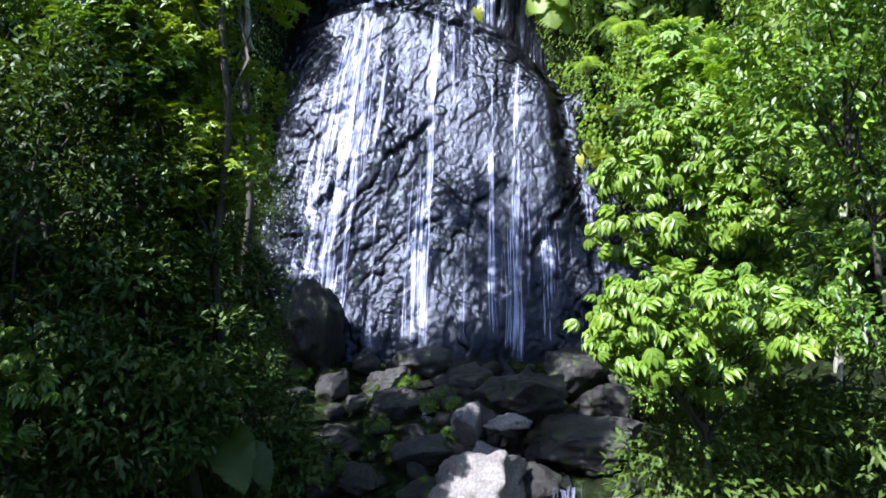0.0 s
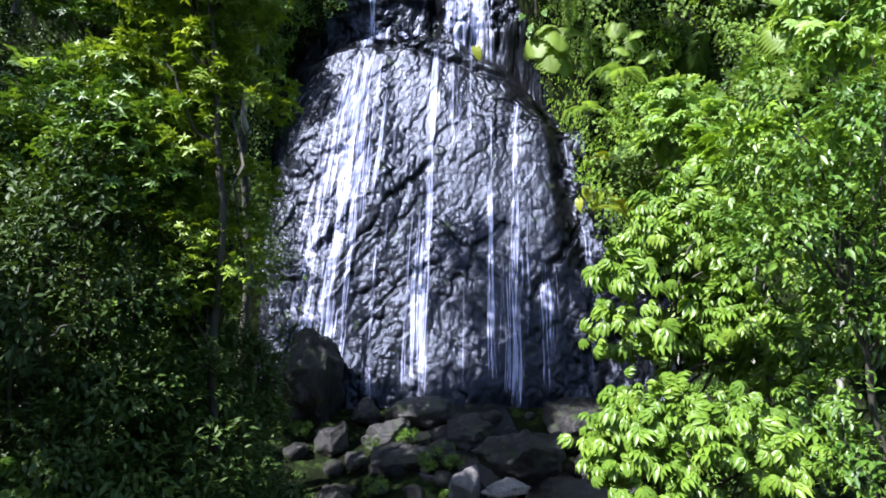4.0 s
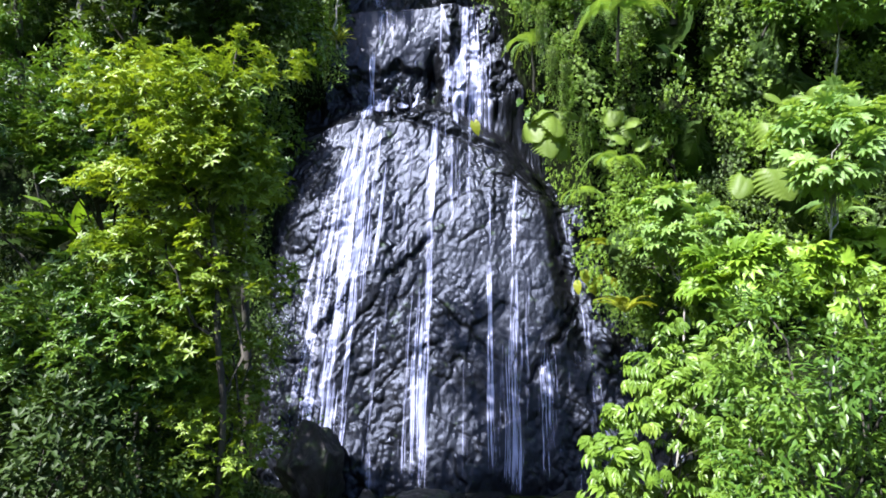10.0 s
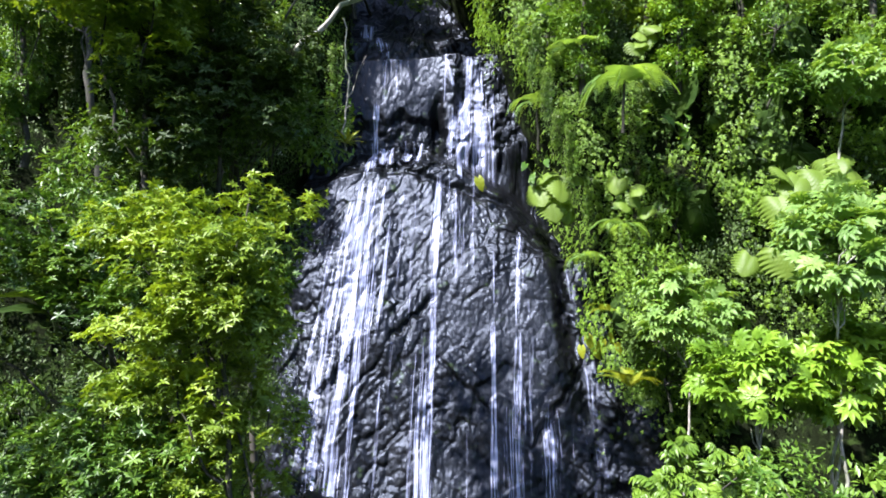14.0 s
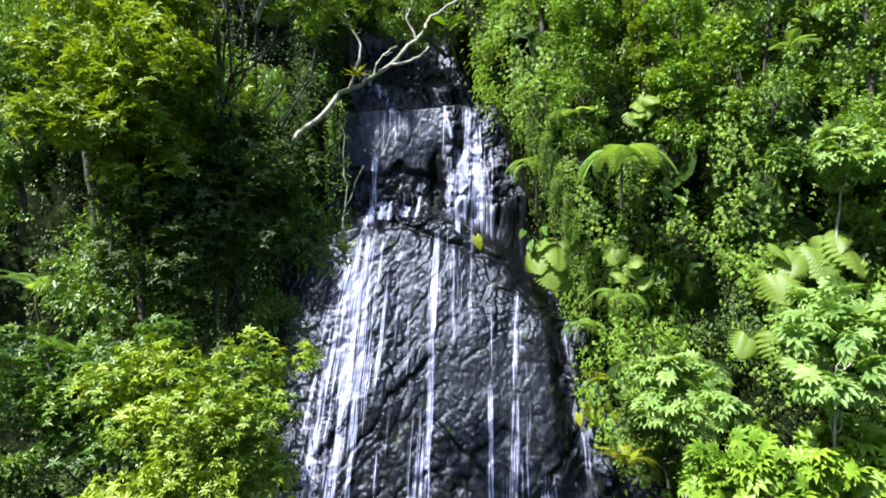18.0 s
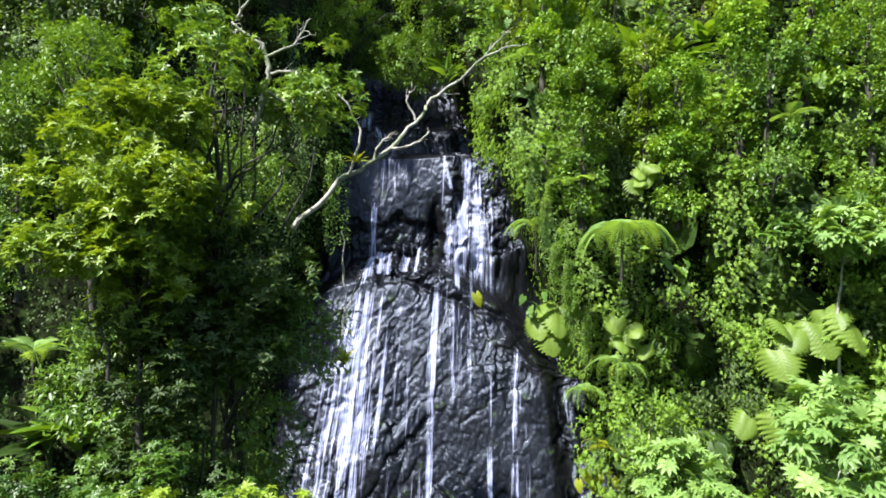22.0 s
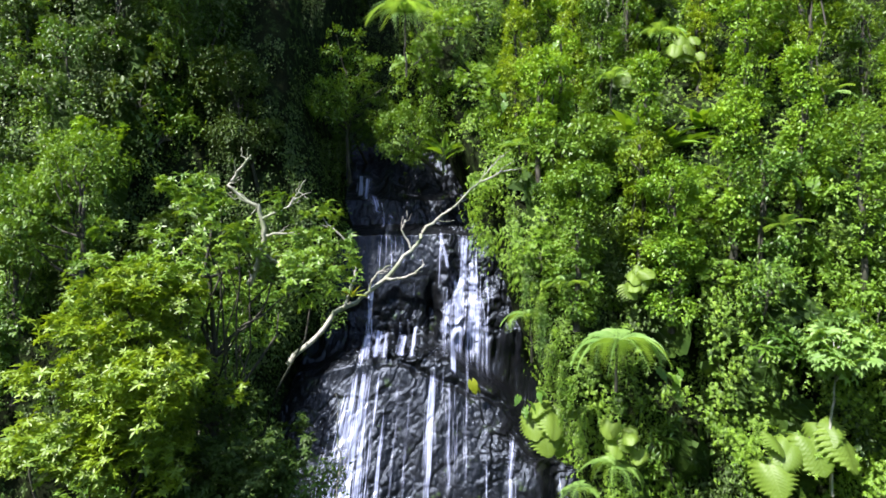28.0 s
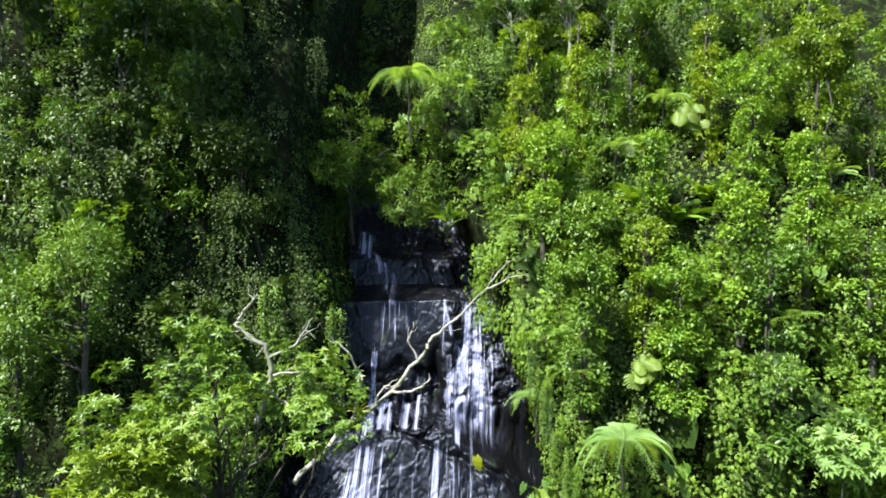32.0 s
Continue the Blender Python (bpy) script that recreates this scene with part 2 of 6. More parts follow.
LEAF_MID = leaf_material("leaf_mid", [(0.016, 0.048, 0.008), (0.060, 0.142, 0.016), (0.148, 0.262, 0.026), (0.30, 0.42, 0.055)], 0.40, 0.24)
# dark leaves; on many plants this colour also stands for shade
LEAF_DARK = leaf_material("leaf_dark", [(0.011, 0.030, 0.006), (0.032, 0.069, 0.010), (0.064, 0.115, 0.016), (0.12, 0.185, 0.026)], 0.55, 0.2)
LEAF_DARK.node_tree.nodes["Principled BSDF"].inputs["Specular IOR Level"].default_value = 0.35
LEAF_FRESH = leaf_material("leaf_fresh", [(0.036, 0.095, 0.008), (0.115, 0.235, 0.018), (0.235, 0.40, 0.034), (0.38, 0.52, 0.065)], 0.45, 0.30)
LEAF_LIME = leaf_material("leaf_lime", [(0.042, 0.090, 0.008), (0.115, 0.205, 0.014), (0.225, 0.335, 0.021), (0.36, 0.45, 0.042)], 0.45, 0.28)
LEAF_PALE = leaf_material("leaf_pale", [(0.09, 0.20, 0.05), (0.18, 0.32, 0.08), (0.27, 0.43, 0.11), (0.38, 0.52, 0.19)], 0.5, 0.42)
LEAF_OLIVE = leaf_material("leaf_olive", [(0.022, 0.062, 0.009), (0.072, 0.155, 0.015), (0.165, 0.300, 0.026), (0.33, 0.45, 0.055)], 0.5, 0.27)
LEAF_BIG = leaf_material("leaf_big", [(0.08, 0.16, 0.02), (0.13, 0.22, 0.026), (0.18, 0.28, 0.036), (0.22, 0.31, 0.05)], 0.5, 0.38)


def add_veins(m):
    """Paler ribs, a sunken midrib and some unevenness for large leaves."""
    nt = m.node_tree
    bsdf = nt.nodes["Principled BSDF"]
    co = nt.nodes.new("ShaderNodeTexCoord")
    sep = nt.nodes.new("ShaderNodeSeparateXYZ")
    nt.links.new(co.outputs["Object"], sep.inputs[0])

    def calc(op, a, c):
        nd = nt.nodes.new("ShaderNodeMath")
        nd.operation = op
        for k, q in enumerate((a, c)):
            if isinstance(q, (int, float)):
                nd.inputs[k].default_value = q
            elif q is not None:
                nt.links.new(q, nd.inputs[k])
        return nd.outputs[0]

    side = calc("ABSOLUTE", sep.outputs[0], None)
    along = calc("SUBTRACT", sep.outputs[1], calc("MULTIPLY", side, 0.75))
    rib = calc("POWER", calc("ABSOLUTE", calc("SINE", calc("MULTIPLY", along, 30.0), None), None), 6.0)
    mid = calc("LESS_THAN", side, 0.014)
    both = calc("MAXIMUM", calc("SUBTRACT", 1.0, calc("ABSOLUTE", calc("SINE", calc("MULTIPLY", along, 30.0), None), None)), mid)
    line = calc("POWER", both, 8.0)
    lit = nt.nodes.new("ShaderNodeMixRGB")
    old = bsdf.inputs["Base Color"].links[0].from_socket
    nt.links.new(calc("MULTIPLY", line, 0.18), lit.inputs[0])
    nt.links.new(old, lit.inputs[1])
    lit.inputs[2].default_value = (0.34, 0.46, 0.16, 1)
    nt.links.new(lit.outputs[0], bsdf.inputs["Base Color"])
    bp = add(nt, "ShaderNodeBump", Strength=0.2, Distance=0.03)
    nt.links.new(rib, bp.inputs["Height"])
    nt.links.new(bp.outputs[0], bsdf.inputs["Normal"])


add_veins(LEAF_BIG)
LEAF_YELLOW = leaf_material("leaf_yellow", [(0.13, 0.19, 0.01), (0.22, 0.28, 0.015), (0.30, 0.33, 0.02), (0.32, 0.21, 0.04)], 0.45, 0.35)


def bark_material(name, dark, light, scale=6.0):
    m, nt, bsdf, out = node_material(name)
    co = nt.nodes.new("ShaderNodeTexCoord")
    mp = nt.nodes.new("ShaderNodeMapping")
    mp.inputs["Scale"].default_value = (scale, scale, scale * 0.25)
    nt.links.new(co.outputs["Object"], mp.inputs[0])
    tex = add(nt, "ShaderNodeTexNoise", Scale=1.0, Detail=6.0, Roughness=0.65)
    nt.links.new(mp.outputs[0], tex.inputs["Vector"])
    big = add(nt, "ShaderNodeTexNoise", Scale=1.3, Detail=3.0)
    nt.links.new(co.outputs["Object"], big.inputs["Vector"])
    c1 = ramp(nt, tex.outputs["Fac"], [(0.3, dark), (0.7, light)])
    c2 = ramp(nt, big.outputs["Fac"], [(0.42, (1, 1, 1)), (0.62, (0.35, 0.5, 0.25))])
    mx = nt.nodes.new("ShaderNodeMixRGB")
    mx.blend_type = "MULTIPLY"
    mx.inputs[0].default_value = 0.8
    nt.links.new(c1, mx.inputs[1])
    nt.links.new(c2, mx.inputs[2])
    nt.links.new(mx.outputs[0], bsdf.inputs["Base Color"])
    bsdf.inputs["Roughness"].default_value = 0.85
    bp = add(nt, "ShaderNodeBump", Strength=0.6, Distance=0.03)
    nt.links.new(tex.outputs["Fac"], bp.inputs["Height"])
    nt.links.new(bp.outputs[0], bsdf.inputs["Normal"])
    return m


BARK = bark_material("bark", (0.03, 0.028, 0.022), (0.085, 0.078, 0.06))
BARK_PALE = bark_material("bark_pale", (0.22, 0.20, 0.17), (0.52, 0.50, 0.45))
STEM = bark_material("stem", (0.05, 0.07, 0.025), (0.12, 0.15, 0.05))


def rock_material(name, colours, rough=(0.25, 0.55), scale=1.0, bump=0.5, moss=0.0, spec=0.5, grain=0.8):
    """Stone with large stains, grain, relief and patches of wet sheen."""
    m, nt, bsdf, out = node_material(name)
    co = nt.nodes.new("ShaderNodeTexCoord")
    big = add(nt, "ShaderNodeTexNoise", Scale=0.55 * scale, Detail=5.0, Roughness=0.6)
    fine = add(nt, "ShaderNodeTexNoise", Scale=11.0 * scale, Detail=8.0, Roughness=0.7)
    mp = nt.nodes.new("ShaderNodeMapping")
    mp.inputs["Scale"].default_value = (4.5 * scale, 4.5 * scale, 2.2 * scale)
    ripple = add(nt, "ShaderNodeTexNoise", Scale=1.0, Detail=8.0, Roughness=0.72, Distortion=0.5)
    nt.links.new(co.outputs["Object"], mp.inputs[0])
    nt.links.new(mp.outputs[0], ripple.inputs["Vector"])
    for tx in (big, fine):
        nt.links.new(co.outputs["Object"], tx.inputs["Vector"])
    n = len(colours)
    a = ramp(nt, big.outputs["Fac"], [(0.3 + 0.4 * i / (n - 1), c) for i, c in enumerate(colours)])
    g = ramp(nt, fine.outputs["Fac"], [(0.3, (0.4, 0.4, 0.4)), (0.7, (1.45, 1.45, 1.45))])
    mx = nt.nodes.new("ShaderNodeMixRGB")
    mx.blend_type = "MULTIPLY"
    mx.inputs[0].default_value = 1
    nt.links.new(a, mx.inputs[1])
    nt.links.new(g, mx.inputs[2])
    colour = mx.outputs[0]
    if moss:
        mn = add(nt, "ShaderNodeTexNoise", Scale=1.1 * scale, Detail=6.0, Roughness=0.7)
        nt.links.new(co.outputs["Object"], mn.inputs["Vector"])
        f = ramp(nt, mn.outputs["Fac"], [(0.62 - 0.2 * moss, (0, 0, 0)), (0.72 - 0.2 * moss, (1, 1, 1))])
        mm = nt.nodes.new("ShaderNodeMixRGB")
        nt.links.new(f, mm.inputs[0])
        nt.links.new(colour, mm.inputs[1])
        mm.inputs[2].default_value = (0.035, 0.06, 0.015, 1)
        colour = mm.outputs[0]
    nt.links.new(colour, bsdf.inputs["Base Color"])
    rr = ramp(nt, ripple.outputs["Fac"], [(0.35, (rough[0],) * 3), (0.65, (rough[1],) * 3)])
    nt.links.new(rr, bsdf.inputs["Roughness"])
    bsdf.inputs["Specular IOR Level"].default_value = spec
    b1 = add(nt, "ShaderNodeBump", Strength=bump, Distance=0.10)
    nt.links.new(ripple.outputs["Fac"], b1.inputs["Height"])
    b2 = add(nt, "ShaderNodeBump", Strength=bump * grain, Distance=0.03)
    nt.links.new(fine.outputs["Fac"], b2.inputs["Height"])
    nt.links.new(b1.outputs[0], b2.inputs["Normal"])
    nt.links.new(b2.outputs[0], bsdf.inputs["Normal"])
    return m


ROCK_WET = rock_material("rock_wet", [(0.002, 0.0025, 0.003), (0.005, 0.0056, 0.0065), (0.011, 0.0115, 0.013)], (0.27, 0.46), 1.0, 0.35, 0.06, 0.42, 0.25)
ROCK_WET.node_tree.nodes["Principled BSDF"].inputs["Specular Tint"].default_value = (0.66, 0.78, 1.0, 1)
def chip(m, scale, depth):
    """Small chipped facets over the other relief of a rock."""
    nt = m.node_tree
    bsdf = nt.nodes["Principled BSDF"]
    co = nt.nodes.new("ShaderNodeTexCoord")
    mp = nt.nodes.new("ShaderNodeMapping")
    mp.inputs["Rotation"].default_value = (0, radians(-26), 0)
    mp.inputs["Scale"].default_value = (scale, scale, scale * 0.45)
    nt.links.new(co.outputs["Object"], mp.inputs[0])
    vo = add(nt, "ShaderNodeTexVoronoi", Scale=1.0)
    nt.links.new(mp.outputs[0], vo.inputs["Vector"])
    bp = add(nt, "ShaderNodeBump", Strength=1.0, Distance=depth)
    bp.invert = True
    nt.links.new(vo.outputs["Distance"], bp.inputs["Height"])
    nt.links.new(bsdf.inputs["Normal"].links[0].from_socket, bp.inputs["Normal"])
    nt.links.new(bp.outputs[0], bsdf.inputs["Normal"])


chip(ROCK_WET, 4.5, 0.024)
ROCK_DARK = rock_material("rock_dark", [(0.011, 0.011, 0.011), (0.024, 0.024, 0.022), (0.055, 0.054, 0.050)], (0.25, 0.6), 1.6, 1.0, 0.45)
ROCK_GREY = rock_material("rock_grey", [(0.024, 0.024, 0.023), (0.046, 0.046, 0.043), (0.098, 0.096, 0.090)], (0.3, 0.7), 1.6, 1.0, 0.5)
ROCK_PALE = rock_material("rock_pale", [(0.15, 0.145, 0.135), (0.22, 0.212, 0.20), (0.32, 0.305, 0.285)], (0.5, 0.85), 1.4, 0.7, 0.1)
# mossy soil, kept near black so that leaf gaps read as deep shade
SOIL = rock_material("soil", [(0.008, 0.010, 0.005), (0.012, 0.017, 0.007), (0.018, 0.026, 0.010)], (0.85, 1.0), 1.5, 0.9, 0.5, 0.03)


def water_material(name, density, threads, most=0.9, amount=False):
    """Falling water: fine white threads along the flow with clear gaps between them."""
    m, nt, bsdf, out = node_material(name)
    bsdf.inputs["Base Color"].default_value = (0.46, 0.52, 0.76, 1)
    bsdf.inputs["Roughness"].default_value = 0.4
    bsdf.inputs["Specular IOR Level"].default_value = 0.8

    def calc(op, a, c, e=0.0):
        nd = nt.nodes.new("ShaderNodeMath")
        nd.operation = op
        for k, q in enumerate((a, c, e)):
            if isinstance(q, (int, float)):
                nd.inputs[k].default_value = q
            else:
                nt.links.new(q, nd.inputs[k])
        return nd.outputs[0]

    info = nt.nodes.new("ShaderNodeObjectInfo")
    flow = nt.nodes.new("ShaderNodeUVMap")
    flow.uv_map = "flow"
    fs = nt.nodes.new("ShaderNodeSeparateXYZ")
    nt.links.new(flow.outputs[0], fs.inputs[0])

    def threads_at(across, along, detail, shift):
        at = nt.nodes.new("ShaderNodeCombineXYZ")
        nt.links.new(calc("MULTIPLY", fs.outputs[0], across), at.inputs[0])
        nt.links.new(calc("MULTIPLY", fs.outputs[1], along), at.inputs[1])
        nt.links.new(calc("MULTIPLY_ADD", info.outputs["Random"], 53.0, shift), at.inputs[2])
        tex = add(nt, "ShaderNodeTexNoise", Scale=1.0, Detail=detail, Roughness=0.6, Distortion=0.2)
        nt.links.new(at.outputs[0], tex.inputs["Vector"])
        return tex.outputs["Fac"]

    fine = threads_at(threads, 0.28, 2.0, 0.0)
    broad = threads_at(threads * 0.22, 0.16, 2.0, 11.0)
    drops = threads_at(threads * 1.3, 1.8, 2.0, 23.0)
    uv = nt.nodes.new("ShaderNodeUVMap")
    uv.uv_map = "uv"
    sep = nt.nodes.new("ShaderNodeSeparateXYZ")
    nt.links.new(uv.outputs[0], sep.inputs[0])
    edge = ramp(nt, sep.outputs[0], [(0.0, (0, 0, 0)), (0.4, (1, 1, 1)), (0.6, (1, 1, 1)), (1.0, (0, 0, 0))])
    ends = ramp(nt, sep.outputs[1], [(0.0, (0, 0, 0)), (0.1, (1, 1, 1)), (0.9, (1, 1, 1)), (1.0, (0, 0, 0))])
    total = calc("MULTIPLY_ADD", fine, 0.52, calc("MULTIPLY_ADD", broad, 0.36, calc("MULTIPLY", drops, 0.12)))
    if amount:
        much = nt.nodes.new("ShaderNodeUVMap")
        much.uv_map = "uv"
        ms = nt.nodes.new("ShaderNodeSeparateXYZ")
        nt.links.new(much.outputs[0], ms.inputs[0])
        total = calc("MULTIPLY_ADD", ms.outputs[0], 0.56, calc("MULTIPLY_ADD", total, 1.7, -0.66))
    else:
        total = calc("ADD", total, calc("MULTIPLY_ADD", calc("MULTIPLY", edge, ends), 0.28, -0.28))
    al = ramp(nt, total, [(0.50 - density, (0, 0, 0)), (0.74 - density, (most,) * 3)])
    nt.links.new(al, bsdf.inputs["Alpha"])
    return m


WATER = water_material("falling_water", 0.05, 16.0, 0.8)
WATER_THIN = water_material("thin_water", 0.0, 16.0, 0.65)
WATER_FOAM = water_material("foaming_water", 0.16, 9.0, 0.85)
WATER_SHEET = water_material("water_sheet", 0.02, 15.0, 0.72, True)

# ---- the ground: one sheet from the valley floor up the gully and both banks ----
FOOT_Z = -1.5


def face_y(x, z):
    """How far back the hillside stands at height z."""
    x, z = np.broadcast_arrays(np.asarray(x, float), np.asarray(z, float))
    mid = np.interp(z, [-1.5, 10, 17.4, 18.6, 24.6, 25.8, 28.5, 36, 45, 75], [27.6, 33.6, 37.6, 38.6, 40.0, 43.0, 45.4, 49.5, 55, 74])
    right = np.interp(z, [-1.5, 6, 20, 24, 31, 36, 50, 75], [27.0, 28.2, 29.6, 31, 35.6, 40.5, 50, 68]) - 0.27 * np.maximum(x - 9, 0)
    left = np.interp(z, [-1.5, 4, 12, 22, 32, 40, 50, 75], [26.5, 29, 31.5, 33.5, 35.0, 36.8, 40, 60]) - 0.22 * np.maximum(-x - 9, 0)
    edge_r = np.interp(z, [0, 5, 8, 14, 17, 19, 26, 34, 46], [10.8, 10.2, 8.4, 7.3, 6.0, 5.0, 3.0, -0.6, -2.5])
    edge_l = np.interp(z, [0, 10, 17, 19, 25, 34, 46], [-8.8, -9.6, -9.6, -7.4, -6.4, -8.5, -9])
    wr = step(-0.9, 1.0, x - edge_r)
    wl = step(-0.9, 1.0, edge_l - x)
    y = mid * (1 - wr) * (1 - wl) + right * wr + left * wl
    return np.maximum(y, 4.0) + 0.9 * fbm(x * 0.22, z * 0.22, 0, 3, 11) * np.clip(wr + wl, 0.2, 1)


def ground_z(x, y, foot):
    back = np.maximum(foot - y, 0)
    # the last term adds an unseen hill behind the camera, dimming the slab's sky reflection
    bed = FOOT_Z - np.minimum(0.21 * back, 8.0) + np.minimum(0.9 * np.maximum(back - 52, 0), 70.0)
    side = np.maximum(np.abs(x - 0.8) - 4.5, 0)
    return bed + np.minimum(0.32 * side, 6.0) * np.minimum(1, back / 7) + 0.35 * fbm(x * 0.5, y * 0.5, 0, 3, 5) * np.minimum(1, back / 3)


def spread_axis(limit, core, step_in, n_out):
    inner = np.arange(-core, core + 1e-6, step_in)
    outer = core + (limit - core) * (np.linspace(0, 1, n_out + 1)[1:] ** 3)
    return np.concatenate([-outer[::-1], inner, outer])


def build_ground():
    xs = spread_axis(1800, 34, 0.5, 14)
    back = np.concatenate([1800 * np.linspace(1, 0.0, 24)[:-1] ** 3 + 40, np.linspace(40, 0, 70)])
    zs = np.linspace(FOOT_Z, 75, 150)[1:]
    on = np.concatenate([[5, 20, 60], 60 + 1700 * np.linspace(0, 1, 8)[1:] ** 2])
    foot = face_y(xs, FOOT_Z)
    rows = []
    for b in back:
        y = foot - b
        rows.append(np.stack([xs, y, ground_z(xs, y, foot)], -1))
    for z in zs:
        rows.append(np.stack([xs, face_y(xs, z), np.full_like(xs, z)], -1))
    top = face_y(xs, 75.0)
    for o in on:
        rows.append(np.stack([xs, top + o, np.full_like(xs, 75.0) + 0.05 * min(o, 100)], -1))
    v = np.stack(rows, 0)
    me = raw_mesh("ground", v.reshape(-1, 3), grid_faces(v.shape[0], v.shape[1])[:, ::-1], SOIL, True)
    return tagged(new("ground", me), "dark mossy soil of a steep forested gully", "ground", kind="structure")


ground = build_ground()

# ---- the rock face under the water ----
PROFILE_Y = np.array([25.6, 26.4, 34.0, 34.7, 35.5, 35.8, 36.0, 37.0, 38.4, 40.4, 41.0, 42.2, 43.4, 45.4])
PROFILE_Z = np.array([-3.2, -0.9, 17.3, 17.75, 17.95, 18.2, 19.4, 24.7, 25.1, 25.6, 27.4, 28.0, 29.4, 33.0])
PROFILE_S = np.concatenate([[0], np.cumsum(np.hypot(np.diff(PROFILE_Y), np.diff(PROFILE_Z)))])


def rock_point(x, s, lift=0.0, fine=False):
    """The wet rock's surface at x, s metres up along its profile."""
    x, s = np.broadcast_arrays(np.asarray(x, float), np.asarray(s, float))
    uneven = s + (1.5 * fbm(x * 0.42, 2.0, 0, 3, 29) - 0.12 * x) * step(PROFILE_S[7] - 1.0, PROFILE_S[8] + 1.0, s)
    y, z = np.interp(uneven, PROFILE_S, PROFILE_Y), np.interp(uneven, PROFILE_S, PROFILE_Z)
    slab = 1 - step(17.0, 18.2, z)
    upper = step(17.8, 18.6, z)
    y = y - slab * (0.13 * np.clip(x, 0, 5) * step(-1, 8, z)) + slab * 0.055 * np.maximum(-x - 4.5, 0) ** 2
    notch = 5.0 + 0.06 * (17 - z)
    y = y + slab * (1.1 * step(notch, notch + 1.2, x) * step(4, 9, z) - 0.5 * step(notch + 0.6, notch + 3, x) * step(9.0, 4, z))
    rag = 0.5 * fbm(x * 1.1, s * 1.1, 5.0, 3, 43)
    y = y + upper * ((0.35 + 0.4 * step(21.0, 20.3, z + 1.6 * rag) * step(18.0, 18.6, z)) * step(0.3, -0.5, x + rag) + 0.7 * np.exp(-((x + 0.4 + 0.6 * rag) / 0.35) ** 2) * step(23.0, 20.0, z) - 0.5 * step(1.0, 3.5, x))
    z = z + 0.45 * fbm(x * 0.5, s * 0.12, 0, 2, 21) * step(15, 17.5, z) * (1 - upper) - step(11, 17.4, z) * (1 - upper) * (0.62 * np.maximum(x - 0.6, 0) ** 1.1 + 0.25 * np.maximum(-x - 3.2, 0))
    d = 0.55 * fbm(x * 0.28, s * 0.16, 3.0, 3, 31)
    warp = 0.5 * fbm(x * 0.9, s * 0.5, 0, 2, 33)
    across, along = 0.9 * x - 0.44 * s + 0.5 * warp, 0.44 * x + 0.9 * s - 0.4 * warp
    if fine:
        calm = np.clip(0.62 + 0.5 * vnoise(x * 0.3, s * 0.22, 4.0, 91), 0.35, 1.0) * (1 - 0.7 * upper * step(20.0, 20.8, z + rag) * step(25.2, 24.6, z) * step(1.0, 0.0, x + rag))
        for k, (fa, fl, bulge, crease) in enumerate([(0.95, 0.36, 0.16, 0.10), (2.1, 0.85, 0.08, 0.08), (4.6, 1.9, 0.034, 0.04)]):
            one, two, facet = cells(across * fa + 0.5 * vnoise(x * fa, s * fa, 3.0, 71 + k), along * fl + 0.5 * vnoise(x * fa, s * fa, 8.0, 75 + k), 80 + k)
            d = d + calm * (bulge * (0.15 * (0.5 - one) + 0.9 * facet) - 0.45 * crease * np.exp(-((two - one) / 0.12) ** 2))
        d = d + 0.05 * calm * fbm(x * 3.2, s * 2.4, 0, 3, 35)
    for cx, cs, slope, half, deep, wide in [(-1.7, 13.3, 1.15, 1.1, 0.30, 0.16), (1.0, 9.4, -1.0, 1.6, 0.12, 0.22), (5.6, 8.8, 1.3, 1.1, 0.35, 0.25), (-4.4, 9.6, 1.2, 1.0, 0.16, 0.12),
                                            (0.6, 4.5, -0.7, 1.4, 0.06, 0.12), (2.2, 15.0, 0.8, 1.2, 0.08, 0.1), (-3.0, 6.5, 1.4, 0.9, 0.14, 0.12), (-5.8, 14.5, 1.3, 1.0, 0.2, 0.14), (-1.2, 17.6, 1.5, 0.8, 0.14, 0.1)]:
        crack = np.abs((s - cs) - slope * (x - cx) + 0.8 * warp + 0.25 * vnoise(x * 2.2, s * 2.2, 0, 34)) + 0.9 * np.maximum(np.abs(x - cx) - half, 0)
        d = d - deep * np.exp(-(crack / wide) ** 2)
    broken = np.clip(upper + step(notch, notch + 1, x) * slab, 0, 1)
    ledge = step(17.0, 17.6, z) * step(19.6, 18.6, z)
    d = d + ledge * (0.5 * fbm(x * 1.7, s * 1.7, 9.0, 3, 47) + 0.35 * vnoise(x * 1.4, 3.0, 0, 48) * step(17.4, 18.0, z)) - 0.32 * np.exp(-((z - 17.25 + 0.36 * np.maximum(x + 2.5, 0) - 0.8 * rag) / 0.22) ** 2) * step(-4.2, -3.4, x) * step(4.6, 3.6, x)
    block = np.round(fbm(x * 0.9 + rag, s * 0.6 + rag, 0, 2, 41) * 5) / 5 + 0.5 * rag
    smooth_face = upper * step(19.8, 20.8, z + rag) * step(1.0, 0.0, x + rag)
    d = d + broken * (0.6 - 0.5 * smooth_face) * block
    d = d * (0.5 + 0.5 * step(0, 2, s)) + lift
    return np.stack([x, y - 0.91 * d, z + 0.38 * d], -1)


def s_of_z(z):
    return np.interp(z, PROFILE_Z, PROFILE_S)


